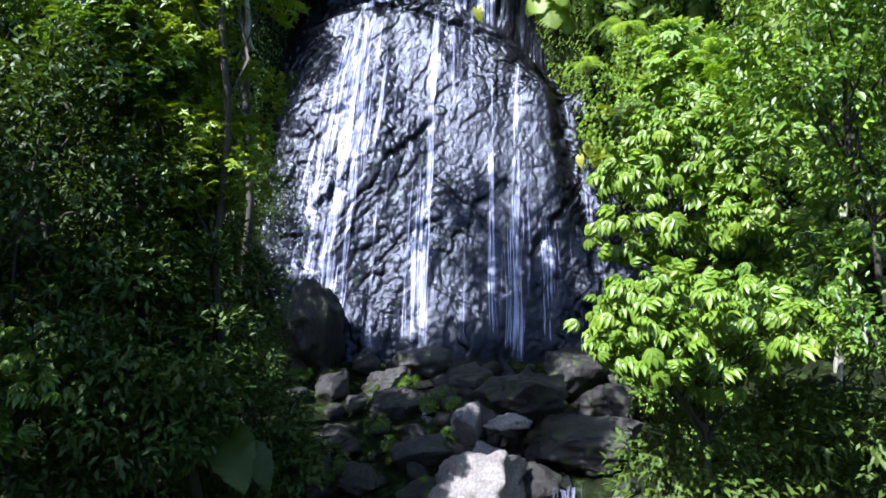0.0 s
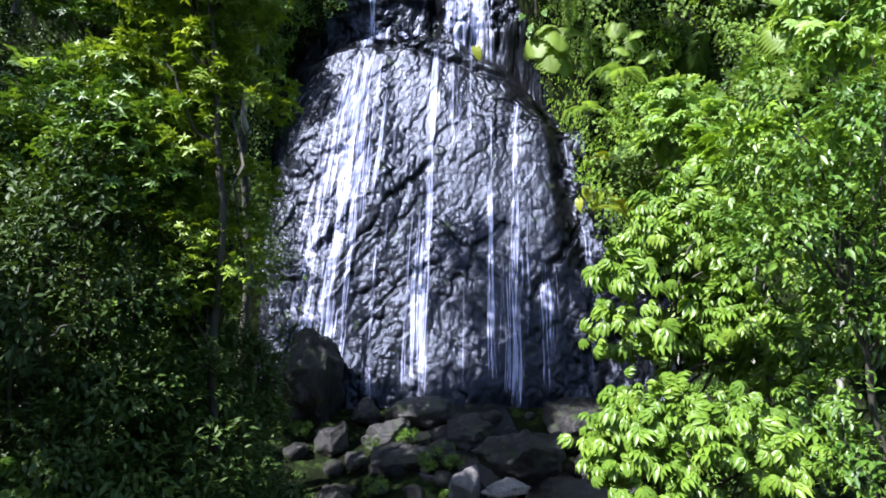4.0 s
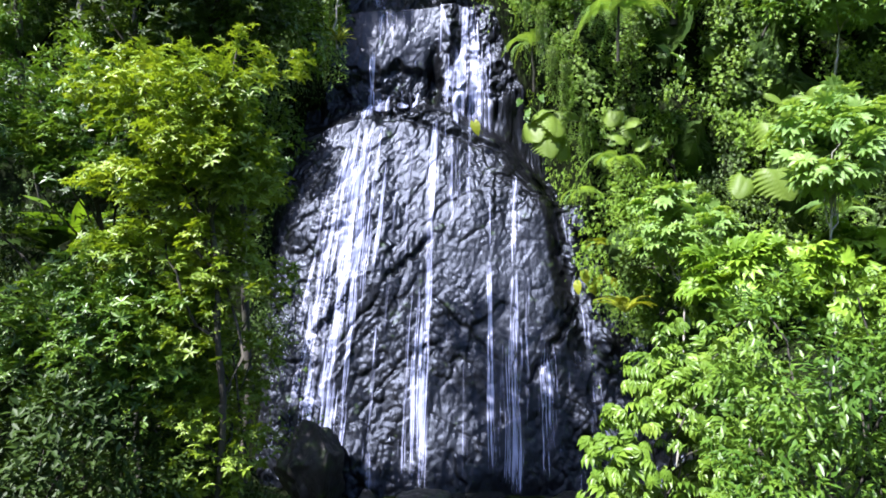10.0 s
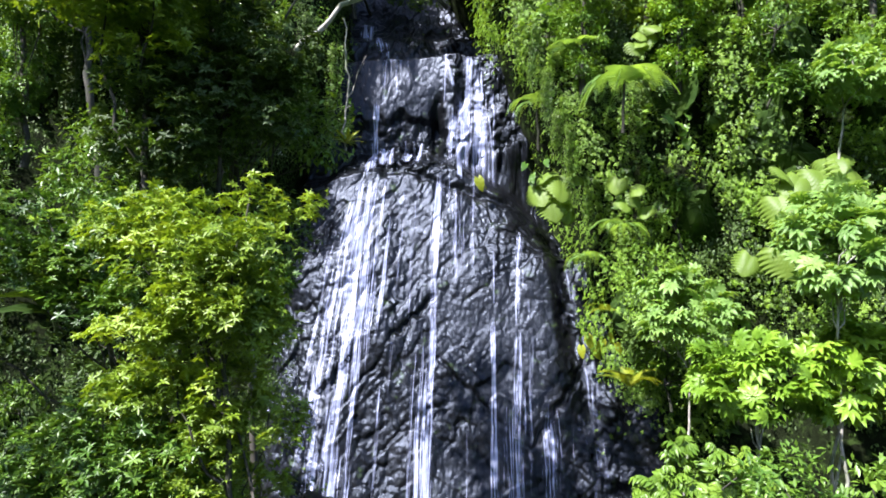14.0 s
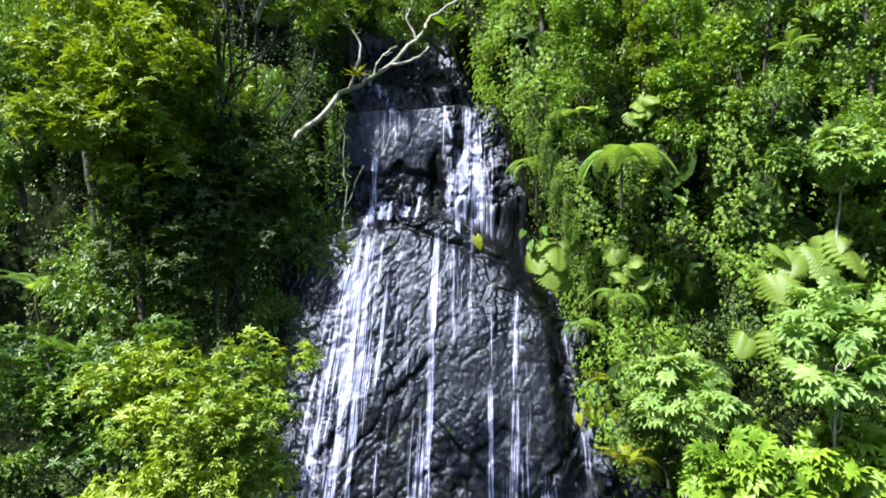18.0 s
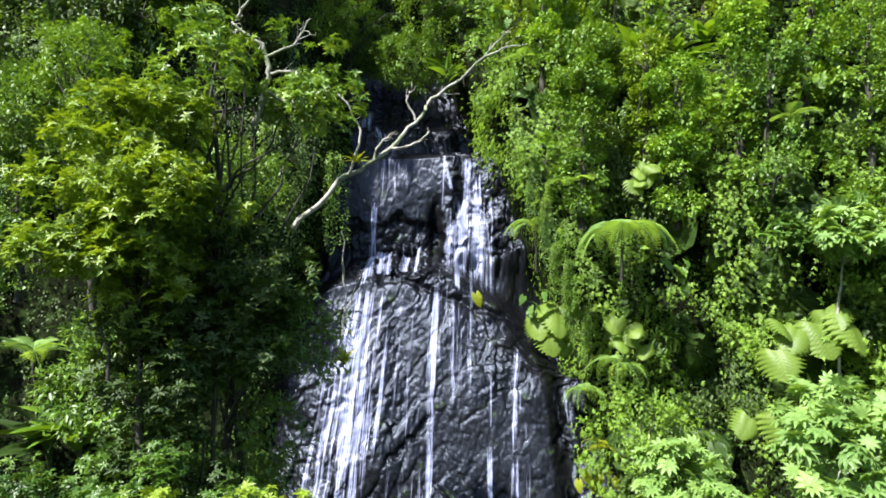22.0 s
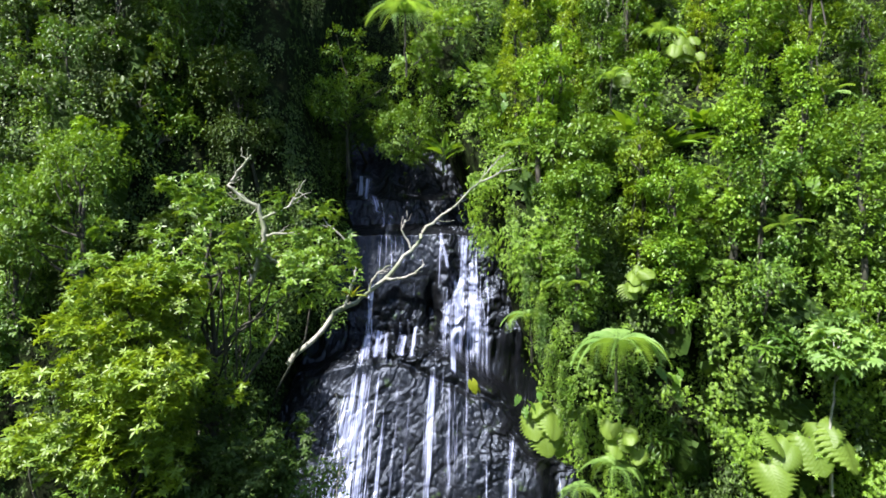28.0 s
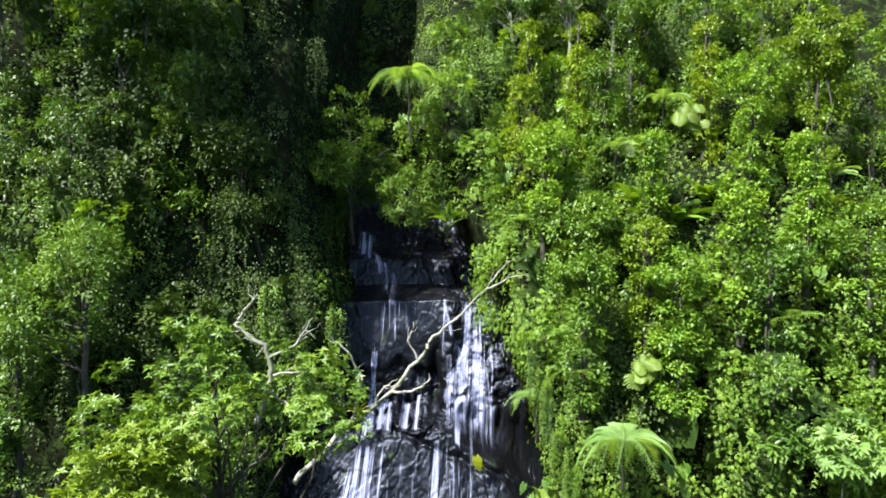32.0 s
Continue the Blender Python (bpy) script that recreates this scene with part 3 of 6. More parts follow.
def build_rock():
    ss = np.linspace(0, PROFILE_S[-1], 600)
    z = np.interp(ss, PROFILE_S, PROFILE_Z)
    lo, hi = np.interp(z, [14, 19], [-10.2, -8.0]), np.interp(z, [4, 19, 25], [11.4, 7.6, 6.4])
    xs = lo[:, None] + (hi - lo)[:, None] * np.linspace(0, 1, 320)[None]
    g = rock_point(xs, ss[:, None], 0.0, True)
    me = raw_mesh("rock_face", g.reshape(-1, 3), grid_faces(*xs.shape)[:, ::-1], ROCK_WET, True)
    return tagged(new("rock_face", me), "wet dark grey rock slab under the waterfall", "rock face", kind="structure")


rock_face = build_rock()

# ---- the water ----
waterfall = thing("waterfall", (0, 26, 0), "thin white waterfall running in threads down a dark rock slab", "waterfall")


def add_flow(me, faces, across, along):
    """Metres across and along the flow, as a second map."""
    flow = np.stack(np.broadcast_arrays(across, along), -1).reshape(-1, 2)
    me.uv_layers.new(name="flow").data.foreach_set("uv", flow.astype(np.float32)[faces.ravel()].ravel())


def strand(x0, x1, z0, z1, width, material, widen=1.0, sway=0.12, seed=0, clear=0.0):
    """A ribbon of water on the rock from (x0, z0) down to (x1, z1)."""
    n, k = int(abs(z0 - z1) * 5) + 6, 7
    t = np.linspace(0, 1, n)
    s = s_of_z(z0 + (z1 - z0) * t)
    x = x0 + (x1 - x0) * t ** 0.8 + sway * fbm(t * abs(z0 - z1) * 0.35, seed * 7.3, 0, 3, 51)
    w = width * (1 + (widen - 1) * t) * (0.8 + 0.35 * vnoise(t * 6, seed * 3.1, 0, 53))
    u = np.linspace(-0.5, 0.5, k)
    xx = x[:, None] + w[:, None] * u[None]
    lift = clear + 0.07 + 0.05 * (1 - (2 * u[None]) ** 2) * np.minimum(1, width)
    p = rock_point(xx, s[:, None] + 0 * xx, lift)
    p = p - np.array([0, 26, 0.0])
    uv = np.stack([np.broadcast_to(u[None] + 0.5, xx.shape), np.broadcast_to(t[:, None], xx.shape)], -1).reshape(-1, 2)
    me = raw_mesh("water_thread", p.reshape(-1, 3), grid_faces(n, k)[:, ::-1], material, True, uv)
    add_flow(me, grid_faces(n, k)[:, ::-1], u[None] * w[:, None], t[:, None] * abs(z0 - z1) * 1.1)
    child("water_thread", me, waterfall)


def water_sheet(z0, z1, tops, feet, streams, nt=230, na=170):
    """One skin of water on the rock; tops and feet: where its flow lines begin and end across the rock.
    streams: x at the top, half width, share of the height where it begins and ends, strength, how much it widens."""
    t = np.linspace(0, 1, nt)[:, None]
    a = np.linspace(tops[0], tops[-1], na)[None]
    x = a + (np.interp(a, tops, feet) - a) * t ** 0.85 + 0.10 * fbm(t * abs(z0 - z1) * 0.3, a * 0.8, 0, 3, 52)
    dry = 1 - 0.12 * (1 + fbm(a * 0.9, t * 2.0, 0, 2, 56)) + 0 * t
    for a0, w, b0, b1, power, widen in streams:
        k = (t - b0) / max(b1 - b0, 0.01)
        wide = w * (1 + (widen - 1) * np.clip(k, 0, 1))
        dry = dry * (1 - 0.85 * power * np.exp(-((a - a0) / wide) ** 2) * step(-0.02, 0.10, k) * step(1.02, 0.8, k))
    wet = (1 - dry) * step(0.0, 0.04, t) * step(1.0, 0.985, t) * step(0, 0.04, (a - tops[0]) / (tops[-1] - tops[0])) * step(1, 0.96, (a - tops[0]) / (tops[-1] - tops[0]))
    z = z0 + (z1 - z0) * t
    p = rock_point(x, s_of_z(z) + 0 * x, 0.05, True) - np.array([0, 26, 0.0])
    faces = grid_faces(nt, na)[:, ::-1]
    me = raw_mesh("water_sheet", p.reshape(-1, 3), faces, WATER_SHEET, True, np.stack([wet, t + 0 * x], -1).reshape(-1, 2))
    add_flow(me, faces, a, t * abs(z0 - z1) * 1.1)
    child("water_sheet", me, waterfall, "thin white sheet of running water")


water_sheet(17.4, -2.0, [-5.9, -5.2, -4.2, -2.5, -0.35, 2.75, 4.25, 6.2, 7.6], [-9.2, -7.6, -5.2, -3.6, -1.05, 2.3, 3.2, 6.2, 8.4], [
    (-0.35, 0.16, 0.0, 1.0, 1.0, 1.7), (-0.75, 0.10, 0.42, 1.0, 0.7, 1.6), (-1.1, 0.08, 0.5, 1.0, 0.6, 1.6), (-0.5, 0.4, 0.6, 1.0, 0.4, 1.3),
    (-4.3, 0.26, 0.0, 0.7, 0.8, 0.8), (-4.75, 0.16, 0.0, 1.0, 0.6, 1.0), (-3.9, 0.14, 0.0, 0.8, 0.7, 1.0), (-3.45, 0.12, 0.02, 0.6, 0.55, 1.2), (-5.1, 0.2, 0.05, 0.9, 0.5, 1.0), (-5.5, 0.2, 0.12, 0.7, 0.5, 1.2),
    (-2.9, 0.12, 0.02, 0.5, 0.6, 1.2), (-2.2, 0.12, 0.04, 0.7, 0.5, 1.2), (-1.5, 0.1, 0.05, 0.6, 0.5, 1.3), (-4.3, 1.0, 0.0, 0.55, 0.52, 1.1), (-4.4, 0.13, 0.4, 1.0, 0.7, 1.2), (-4.6, 1.1, 0.3, 1.0, 0.36, 1.0), (-3.8, 0.10, 0.5, 1.0, 0.6, 1.3),
    (-2.6, 0.2, 0.6, 1.0, 0.5, 1.3), (0.7, 0.1, 0.05, 0.4, 0.5, 1.3), (1.6, 0.1, 0.08, 0.4, 0.45, 1.3), (0.6, 1.6, 0.03, 0.35, 0.30, 1.0),
    (2.75, 0.1, 0.12, 0.45, 0.6, 1.2), (2.75, 0.16, 0.42, 1.0, 0.8, 1.6), (4.25, 0.2, 0.12, 0.48, 0.95, 1.0), (4.3, 0.25, 0.45, 1.0, 0.8, 1.8), (3.6, 0.5, 0.62, 1.0, 0.55, 1.2), (4.7, 0.12, 0.36, 0.75, 0.6, 1.3), (5.4, 0.5, 0.6, 1.0, 0.5, 1.3),
    (6.2, 0.12, 0.2, 0.5, 0.6, 1.2), (6.7, 0.15, 0.3, 0.5, 0.6, 1.2), (6.9, 0.7, 0.52, 0.95, 0.42, 1.0), (1.4, 0.1, 0.65, 1.0, 0.55, 1.3)])
water_sheet(25.0, 17.3, [-5.8, -4.3, -2.0, 0.4, 1.8, 3.6], [-6.0, -4.4, -2.1, 0.2, 1.4, 3.8], [
    (-4.3, 0.22, 0.42, 1.0, 0.95, 1.3), (-4.25, 0.3, 0.4, 0.5, 0.4, 1.0), (-5.2, 0.12, 0.55, 0.9, 0.5, 1.0), (-2.6, 1.6, 0.0, 0.30, 0.36, 1.0), (-3.7, 0.12, 0.0, 0.45, 0.5, 1.2), (-2.9, 0.1, 0.0, 0.4, 0.5, 1.2), (-1.6, 0.14, 0.35, 0.7, 0.45, 1.2),
    (1.6, 0.4, 0.0, 1.0, 0.85, 1.4), (2.3, 0.45, 0.05, 1.0, 0.72, 1.3), (1.2, 0.25, 0.35, 1.0, 0.75, 1.5), (0.1, 0.18, 0.0, 0.5, 0.8, 1.6), (0.5, 0.3, 0.45, 1.0, 0.6, 1.3), (2.9, 0.25, 0.3, 1.0, 0.6, 1.3)], 110, 120)
STRANDS = [
    # top x, foot x, top z, foot z, width, thick
    (-4.2, -4.5, 21.6, 17.2, 0.65, 2), (-4.5, -4.7, 19.4, 17.0, 0.5, 1), (-3.7, -3.7, 18.7, 17.4, 0.9, 2), (-3.2, -3.2, 18.5, 17.3, 0.6, 2), (-2.5, -2.5, 19.3, 17.4, 0.45, 1), (-2.2, -2.3, 18.5, 17.4, 1.0, 2), (-1.5, -1.6, 18.9, 17.3, 0.6, 2), (-1.9, -1.9, 19.6, 17.8, 0.3, 1),
    (0.9, 0.8, 19.0, 16.8, 0.6, 2), (1.7, 1.6, 18.6, 16.2, 0.45, 1), (0.3, 0.3, 19.2, 17.2, 0.5, 1), (1.9, 1.1, 24.6, 19.6, 0.7, 2), (2.1, 1.9, 22.6, 18.2, 0.8, 2), (0.7, 0.4, 20.8, 18.4, 0.9, 2), (0.0, 0.6, 24.8, 22.4, 0.35, 2), (2.5, 2.9, 21.0, 18.4, 0.7, 1),
    (-6.0, -5.8, 28.9, 27.2, 1.0, 2), (-5.5, -5.3, 28.6, 26.4, 0.9, 2), (-4.9, -4.4, 27.4, 25.6, 0.7, 2), (-4.2, -3.9, 26.4, 25.0, 0.5, 1), (-3.4, -3.3, 25.6, 24.2, 0.7, 1), (-2.9, -2.8, 25.2, 23.6, 0.5, 0),
    (-1.0, -1.1, 3.5, -2.2, 0.7, 1), (-0.4, -0.9, 12.0, -2.2, 0.3, 1), (-4.3, -4.8, 17.2, 9.0, 0.4, 1), (3.9, 3.3, 9.0, -1.8, 0.4, 1), (-3.4, -3.2, 0.2, -2.0, 1.2, 1),
]
for i, (a, b, z0, z1, w, thick) in enumerate(STRANDS):
    strand(a, b, z0, z1, w, (WATER_THIN, WATER, WATER_FOAM)[thick], 1.25, 0.12, i, 0.6 if 17.1 < z1 < 17.6 and -4 < a < 0.5 else 0.0)

# ---- boulders in the stream bed ----
def boulder_mesh(name, r, seed, material, detail=5, cuts=16, rough=0.11):
    bm = bmesh.new()
    bmesh.ops.create_icosphere(bm, subdivisions=detail, radius=1.0)
    v = np.array([p.co[:] for p in bm.verts])
    g = np.random.default_rng(seed)
    turn = np.array(Euler(g.uniform(-0.5, 0.5, 3)).to_matrix())
    v = v @ turn
    v = 0.9 * v / (np.abs(v) ** 6).sum(1, keepdims=True) ** (1 / 6) * 0.6 + v * 0.4
    v = v @ turn.T
    for _ in range(7 + int(g.integers(0, cuts))):
        n = unit(g.normal(size=3))
        h = g.uniform(0.55, 0.88)
        over = np.maximum(v @ n - h, 0)
        v = v - over[:, None] * n * 0.97
    d = unit(v)
    layer = np.sin(9 * (d @ unit(g.normal(size=3))) + 3 * fbm(d[:, 0] * 2, d[:, 1] * 2, d[:, 2] * 2, 2, seed + 5))
    v = v * (1 + rough * 1.6 * fbm(d[:, 0] * 1.5, d[:, 1] * 1.5, d[:, 2] * 1.5 + seed, 3, seed)[:, None] + 0.20 * fbm(d[:, 0] * 4, d[:, 1] * 4, d[:, 2] * 4, 4, seed)[:, None] + 0.012 * layer[:, None])
    v = v * np.asarray(r)
    for p, c in zip(bm.verts, v):
        p.co = c
    me = bpy.data.meshes.new(name)
    bm.to_mesh(me)
    bm.free()
    me.polygons.foreach_set("use_smooth", np.ones(len(me.polygons), bool))
    me.materials.append(material)
    return me


BOULDERS = [
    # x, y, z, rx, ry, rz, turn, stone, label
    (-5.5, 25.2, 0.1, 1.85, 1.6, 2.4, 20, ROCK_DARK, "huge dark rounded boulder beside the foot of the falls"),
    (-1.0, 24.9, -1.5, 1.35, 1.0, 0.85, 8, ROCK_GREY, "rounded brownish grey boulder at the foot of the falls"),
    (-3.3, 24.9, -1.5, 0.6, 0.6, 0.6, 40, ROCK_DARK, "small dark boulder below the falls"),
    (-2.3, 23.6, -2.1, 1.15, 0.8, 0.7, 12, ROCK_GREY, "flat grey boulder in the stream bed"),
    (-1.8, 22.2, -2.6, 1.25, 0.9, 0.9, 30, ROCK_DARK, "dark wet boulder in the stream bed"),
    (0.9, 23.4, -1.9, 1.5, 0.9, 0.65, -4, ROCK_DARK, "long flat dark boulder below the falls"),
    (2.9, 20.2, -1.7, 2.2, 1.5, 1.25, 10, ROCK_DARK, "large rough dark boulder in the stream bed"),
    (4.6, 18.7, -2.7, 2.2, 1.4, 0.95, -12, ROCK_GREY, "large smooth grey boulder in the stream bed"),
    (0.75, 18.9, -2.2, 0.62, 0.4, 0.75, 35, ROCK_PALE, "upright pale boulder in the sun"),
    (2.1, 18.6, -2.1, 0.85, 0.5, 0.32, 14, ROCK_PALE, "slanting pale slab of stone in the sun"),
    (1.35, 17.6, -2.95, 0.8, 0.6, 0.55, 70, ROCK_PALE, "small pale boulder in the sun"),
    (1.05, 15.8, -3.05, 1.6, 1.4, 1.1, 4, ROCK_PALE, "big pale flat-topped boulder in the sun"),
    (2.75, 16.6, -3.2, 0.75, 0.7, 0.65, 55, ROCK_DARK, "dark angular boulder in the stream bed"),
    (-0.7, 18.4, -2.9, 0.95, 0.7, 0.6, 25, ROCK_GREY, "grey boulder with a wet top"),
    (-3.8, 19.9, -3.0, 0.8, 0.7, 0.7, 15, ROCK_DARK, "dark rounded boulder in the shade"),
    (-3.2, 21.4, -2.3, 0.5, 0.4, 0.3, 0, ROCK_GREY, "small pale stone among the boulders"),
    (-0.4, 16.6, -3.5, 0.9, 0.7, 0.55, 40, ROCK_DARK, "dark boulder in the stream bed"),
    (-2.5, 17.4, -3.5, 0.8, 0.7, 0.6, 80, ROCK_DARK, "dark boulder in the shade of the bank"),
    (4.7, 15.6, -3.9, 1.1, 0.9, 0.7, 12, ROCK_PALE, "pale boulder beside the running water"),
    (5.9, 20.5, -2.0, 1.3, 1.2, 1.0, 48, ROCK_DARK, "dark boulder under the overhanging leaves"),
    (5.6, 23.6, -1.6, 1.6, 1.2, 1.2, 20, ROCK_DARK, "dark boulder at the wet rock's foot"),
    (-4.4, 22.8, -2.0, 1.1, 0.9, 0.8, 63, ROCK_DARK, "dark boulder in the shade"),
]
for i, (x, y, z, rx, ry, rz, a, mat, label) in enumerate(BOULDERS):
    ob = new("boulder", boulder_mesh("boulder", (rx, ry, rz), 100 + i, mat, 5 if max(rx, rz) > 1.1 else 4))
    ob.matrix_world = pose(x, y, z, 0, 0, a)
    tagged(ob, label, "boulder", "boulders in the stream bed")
g_b = np.random.default_rng(5)
small_stones = [boulder_mesh("stone", (1, 0.85, 0.7), 300 + i, (ROCK_DARK, ROCK_DARK, ROCK_GREY)[i % 3], 2) for i in range(8)]
for i in range(130):
    x, y = g_b.uniform(-7.0, 7.5), g_b.uniform(12.5, 26.0)
    r = g_b.uniform(0.22, 0.7) ** 1.2
    ob = new("stone", small_stones[i % 8])
    zz = float(ground_z(np.array(x), np.array(y), face_y(x, FOOT_Z)))
    ob.matrix_world = pose(x, y, zz + r * 0.25, g_b.uniform(-15, 15), g_b.uniform(-15, 15), g_b.uniform(0, 360)) @ Matrix.Diagonal((r, r, r, 1))
    tagged(ob, "loose grey stone lying in the stream bed", "stone", "loose stones in the stream bed")

# ---- plants ----
T_LEAF, T_WIDE, T_LONG = leaf_simple(0.2), leaf_simple(0.3, 0.08, 0.12), leaf_long(0.15, 0.3)
T_PALM = leaf_palmate(8, 300, 0.19, 0.3, 0.15, 42)
T_UMBREL = leaf_palmate(9, 330, 0.2, 0.28, 0.1)


def rosette(count=7, lift=18):
    """Short leaves spreading round one shoot."""
    vs, fs = [], []
    lv, lf = leaf_simple(0.19, 0.07, 0.16)
    for i in range(count):
        a, up = 2 * math.pi * i / count + 0.2 * (i % 3), radians(lift - 22 * (i % 2))
        q = np.stack([lv[:, 0], lv[:, 1] * math.cos(up) - lv[:, 2] * math.sin(up), lv[:, 1] * math.sin(up) + lv[:, 2] * math.cos(up)], -1) * (0.8 + 0.2 * (i % 2))
        fs.append(lf + len(vs) * len(lv))
        vs.append(np.stack([q[:, 0] * math.cos(a) + q[:, 1] * math.sin(a), -q[:, 0] * math.sin(a) + q[:, 1] * math.cos(a), q[:, 2]], -1))
    return np.concatenate(vs), np.concatenate(fs)


T_ROSETTE, T_SPRAY = rosette(), rosette(6, 10)


def tree(base, blobs, material, label, clumps=60, twigs=14, per_twig=9, size=0.22, tmpl=None, trunk_r=0.18, lean=None, seed=1,
         clump_r=(0.5, 0.9), bark=None, limbs=14, droop=0.25, name="tree", bottom=0.35, fork=0.35):
    """A trunk, limbs to the clumps, and a crown of leaves."""
    g = np.random.default_rng(seed)
    base = np.asarray(base, float)
    ob = thing(name, base, label, "tree")
    pos, ax, up, clump = crown_points(blobs, clumps, twigs, per_twig, g, clump_r, droop)
    sz = size * g.uniform(0.65, 1.25, len(pos))
    child("crown", leaves("crown", tmpl or T_LEAF, pos - base, ax, up, sz, material), ob)
    b0 = np.asarray(blobs[0], float)
    head = b0[:3] + [0, 0, -0.35 * b0[5]] if lean is None else np.asarray(lean, float)
    path = bend(base - [0, 0, 0.6], head, 14, 0.10, 0, g)
    bark = bark or BARK
    v, f = tube(path - base, np.linspace(trunk_r * 1.25, trunk_r * 0.5, 14), 9, 0.15)
    child("trunk", raw_mesh("trunk", v, f, bark, True), ob)
    for c in clump[g.permutation(len(clump))[:limbs]]:
        low = [p for p in path if p[2] < c[2] - 0.2 and p[2] > base[2] + fork * (head[2] - base[2])]
        a = low[-1 - g.integers(0, min(4, len(low)))] if low else path[-1]
        line = bend(a, c, 8, 0.3, 0.0, g)
        v, f = tube(line - base, np.linspace(trunk_r * 0.4, 0.015, 8), 6)
        child("limb", raw_mesh("limb", v, f, bark, True), ob)
    return ob


def layered(x, y, z, rx, ry, rz, n, seed, low=-0.6):
    """Flat tufts scattered through an egg-shaped crown, for an uneven outline."""
    g = np.random.default_rng(seed)
    out = []
    for _ in range(n):
        p, d = ball(1, g, 0.75)
        q = p[0]
        q[2] = max(q[2], low)
        s = g.uniform(0.22, 0.42) * min(rx, rz * 1.6)
        out.append((x + q[0] * rx, y + q[1] * ry, z + q[2] * rz, s * 1.35, s * 1.1, s * 0.5))
    return out


def gz(x, y):
    return float(ground_z(np.array(float(x)), np.array(float(y)), face_y(x, FOOT_Z)))


# the two trees of the near bank on the left-hand side of the stream
tree((-5.0, 12.6, gz(-5.0, 12.6)), [(-4.4, 11.3, 11.6, 0.9, 0.8, 0.7)] + layered(-3.6, 11.3, 13.0, 0.9, 0.9, 0.7, 7, 401) + layered(-5.8, 11.5, 12.7, 1.2, 1.0, 0.8, 8, 407) + layered(-5.2, 11.9, 10.6, 1.5, 0.9, 1.0, 9, 408) + layered(-5.2, 12.1, 8.8, 1.4, 0.4, 1.5, 12, 402) + layered(-5.5, 13.3, 6.0, 1.5, 0.5, 1.6, 9, 409) + [(-5.1, 11.9, 5.4, 0.9, 0.4, 1.4), (-5.0, 11.9, 7.5, 0.9, 0.4, 1.2), (-4.6, 12.0, 9.2, 0.6, 0.4, 0.9)],
     LEAF_LIME, "leafy tree with a bright yellow-green spreading crown on the stream bank", 245, 15, 2, 0.165, T_ROSETTE, clump_r=(0.3, 0.65), seed=11, trunk_r=0.09, limbs=24)
tree((-7.6, 14.6, gz(-7.6, 14.6)), [(-8.2, 13.9, 12.0, 2.0, 0.8, 0.8)] + layered(-8.2, 13.9, 12.3, 3.4, 1.2, 1.6, 18, 403),
     LEAF_MID, "leafy tree with glossy green leaves on the stream bank", 185, 15, 2, 0.175, T_ROSETTE, clump_r=(0.35, 0.7), seed=14, trunk_r=0.1, limbs=18)
tree((-7.2, 11.7, gz(-7.2, 11.7)), [(-7.0, 11.6, 7.6, 1.8, 0.6, 1.6)],
     LEAF_MID, "young leafy tree between the larger trees of the bank", 55, 14, 2, 0.19, T_ROSETTE, seed=15, trunk_r=0.08, limbs=12)
# added between the sun and the huge dark boulder, to shade it
tree((-10.4, 20.6, gz(-10.4, 20.6)), [(-10.4, 20.2, 8.4, 2.2, 1.6, 2.2), (-9.0, 21.6, 5.0, 1.8, 1.4, 2.4)],
     LEAF_DARK, "dark bushy tree added on the slope to shade the huge boulder", 80, 13, 8, 0.26, seed=16, trunk_r=0.12, limbs=8)
tree((-8.2, 15.4, gz(-8.2, 15.4)), [(-7.9, 15.1, 20.2, 1.4, 1.1, 1.5)] + layered(-8.1, 15.1, 20.3, 2.4, 1.6, 2.6, 20, 405)
     + [(-7.6, 15.0, 17.6, 1.2, 0.6, 1.0)],
     LEAF_LIME, "tall broad-leaved tree with a dense yellow-green crown", 180, 14, 2, 0.2, T_ROSETTE, clump_r=(0.4, 0.75), seed=12, trunk_r=0.12, limbs=18)
# lower part of the crown above, in dark leaves to paint its shaded side
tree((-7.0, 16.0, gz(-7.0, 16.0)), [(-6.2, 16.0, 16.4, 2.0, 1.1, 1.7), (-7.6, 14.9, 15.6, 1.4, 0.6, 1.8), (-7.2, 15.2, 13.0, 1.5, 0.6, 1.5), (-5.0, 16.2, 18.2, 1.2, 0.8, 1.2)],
     LEAF_DARK, "glossy tree, its green darkened for the shade below a brighter crown", 130, 14, 2, 0.2, T_ROSETTE, clump_r=(0.35, 0.65), seed=18, trunk_r=0.1, limbs=12)
tree((-6.4, 19.2, gz(-6.4, 19.2)), [(-6.7, 17.0, 23.2, 2.0, 1.2, 1.0)] + layered(-6.4, 17.0, 23.4, 3.3, 1.6, 1.8, 16, 406) + [(-3.6, 19.4, 23.7, 1.5, 0.9, 0.7), (-9.0, 17.0, 22.2, 1.7, 1.4, 2.0), (-7.7, 17.6, 19.2, 1.2, 1.0, 1.8)],
     LEAF_MID, "tall spreading tree with a glossy green crown", 100, 10, 2, 0.22, T_ROSETTE, clump_r=(0.4, 0.7), seed=13, trunk_r=0.13, limbs=26)
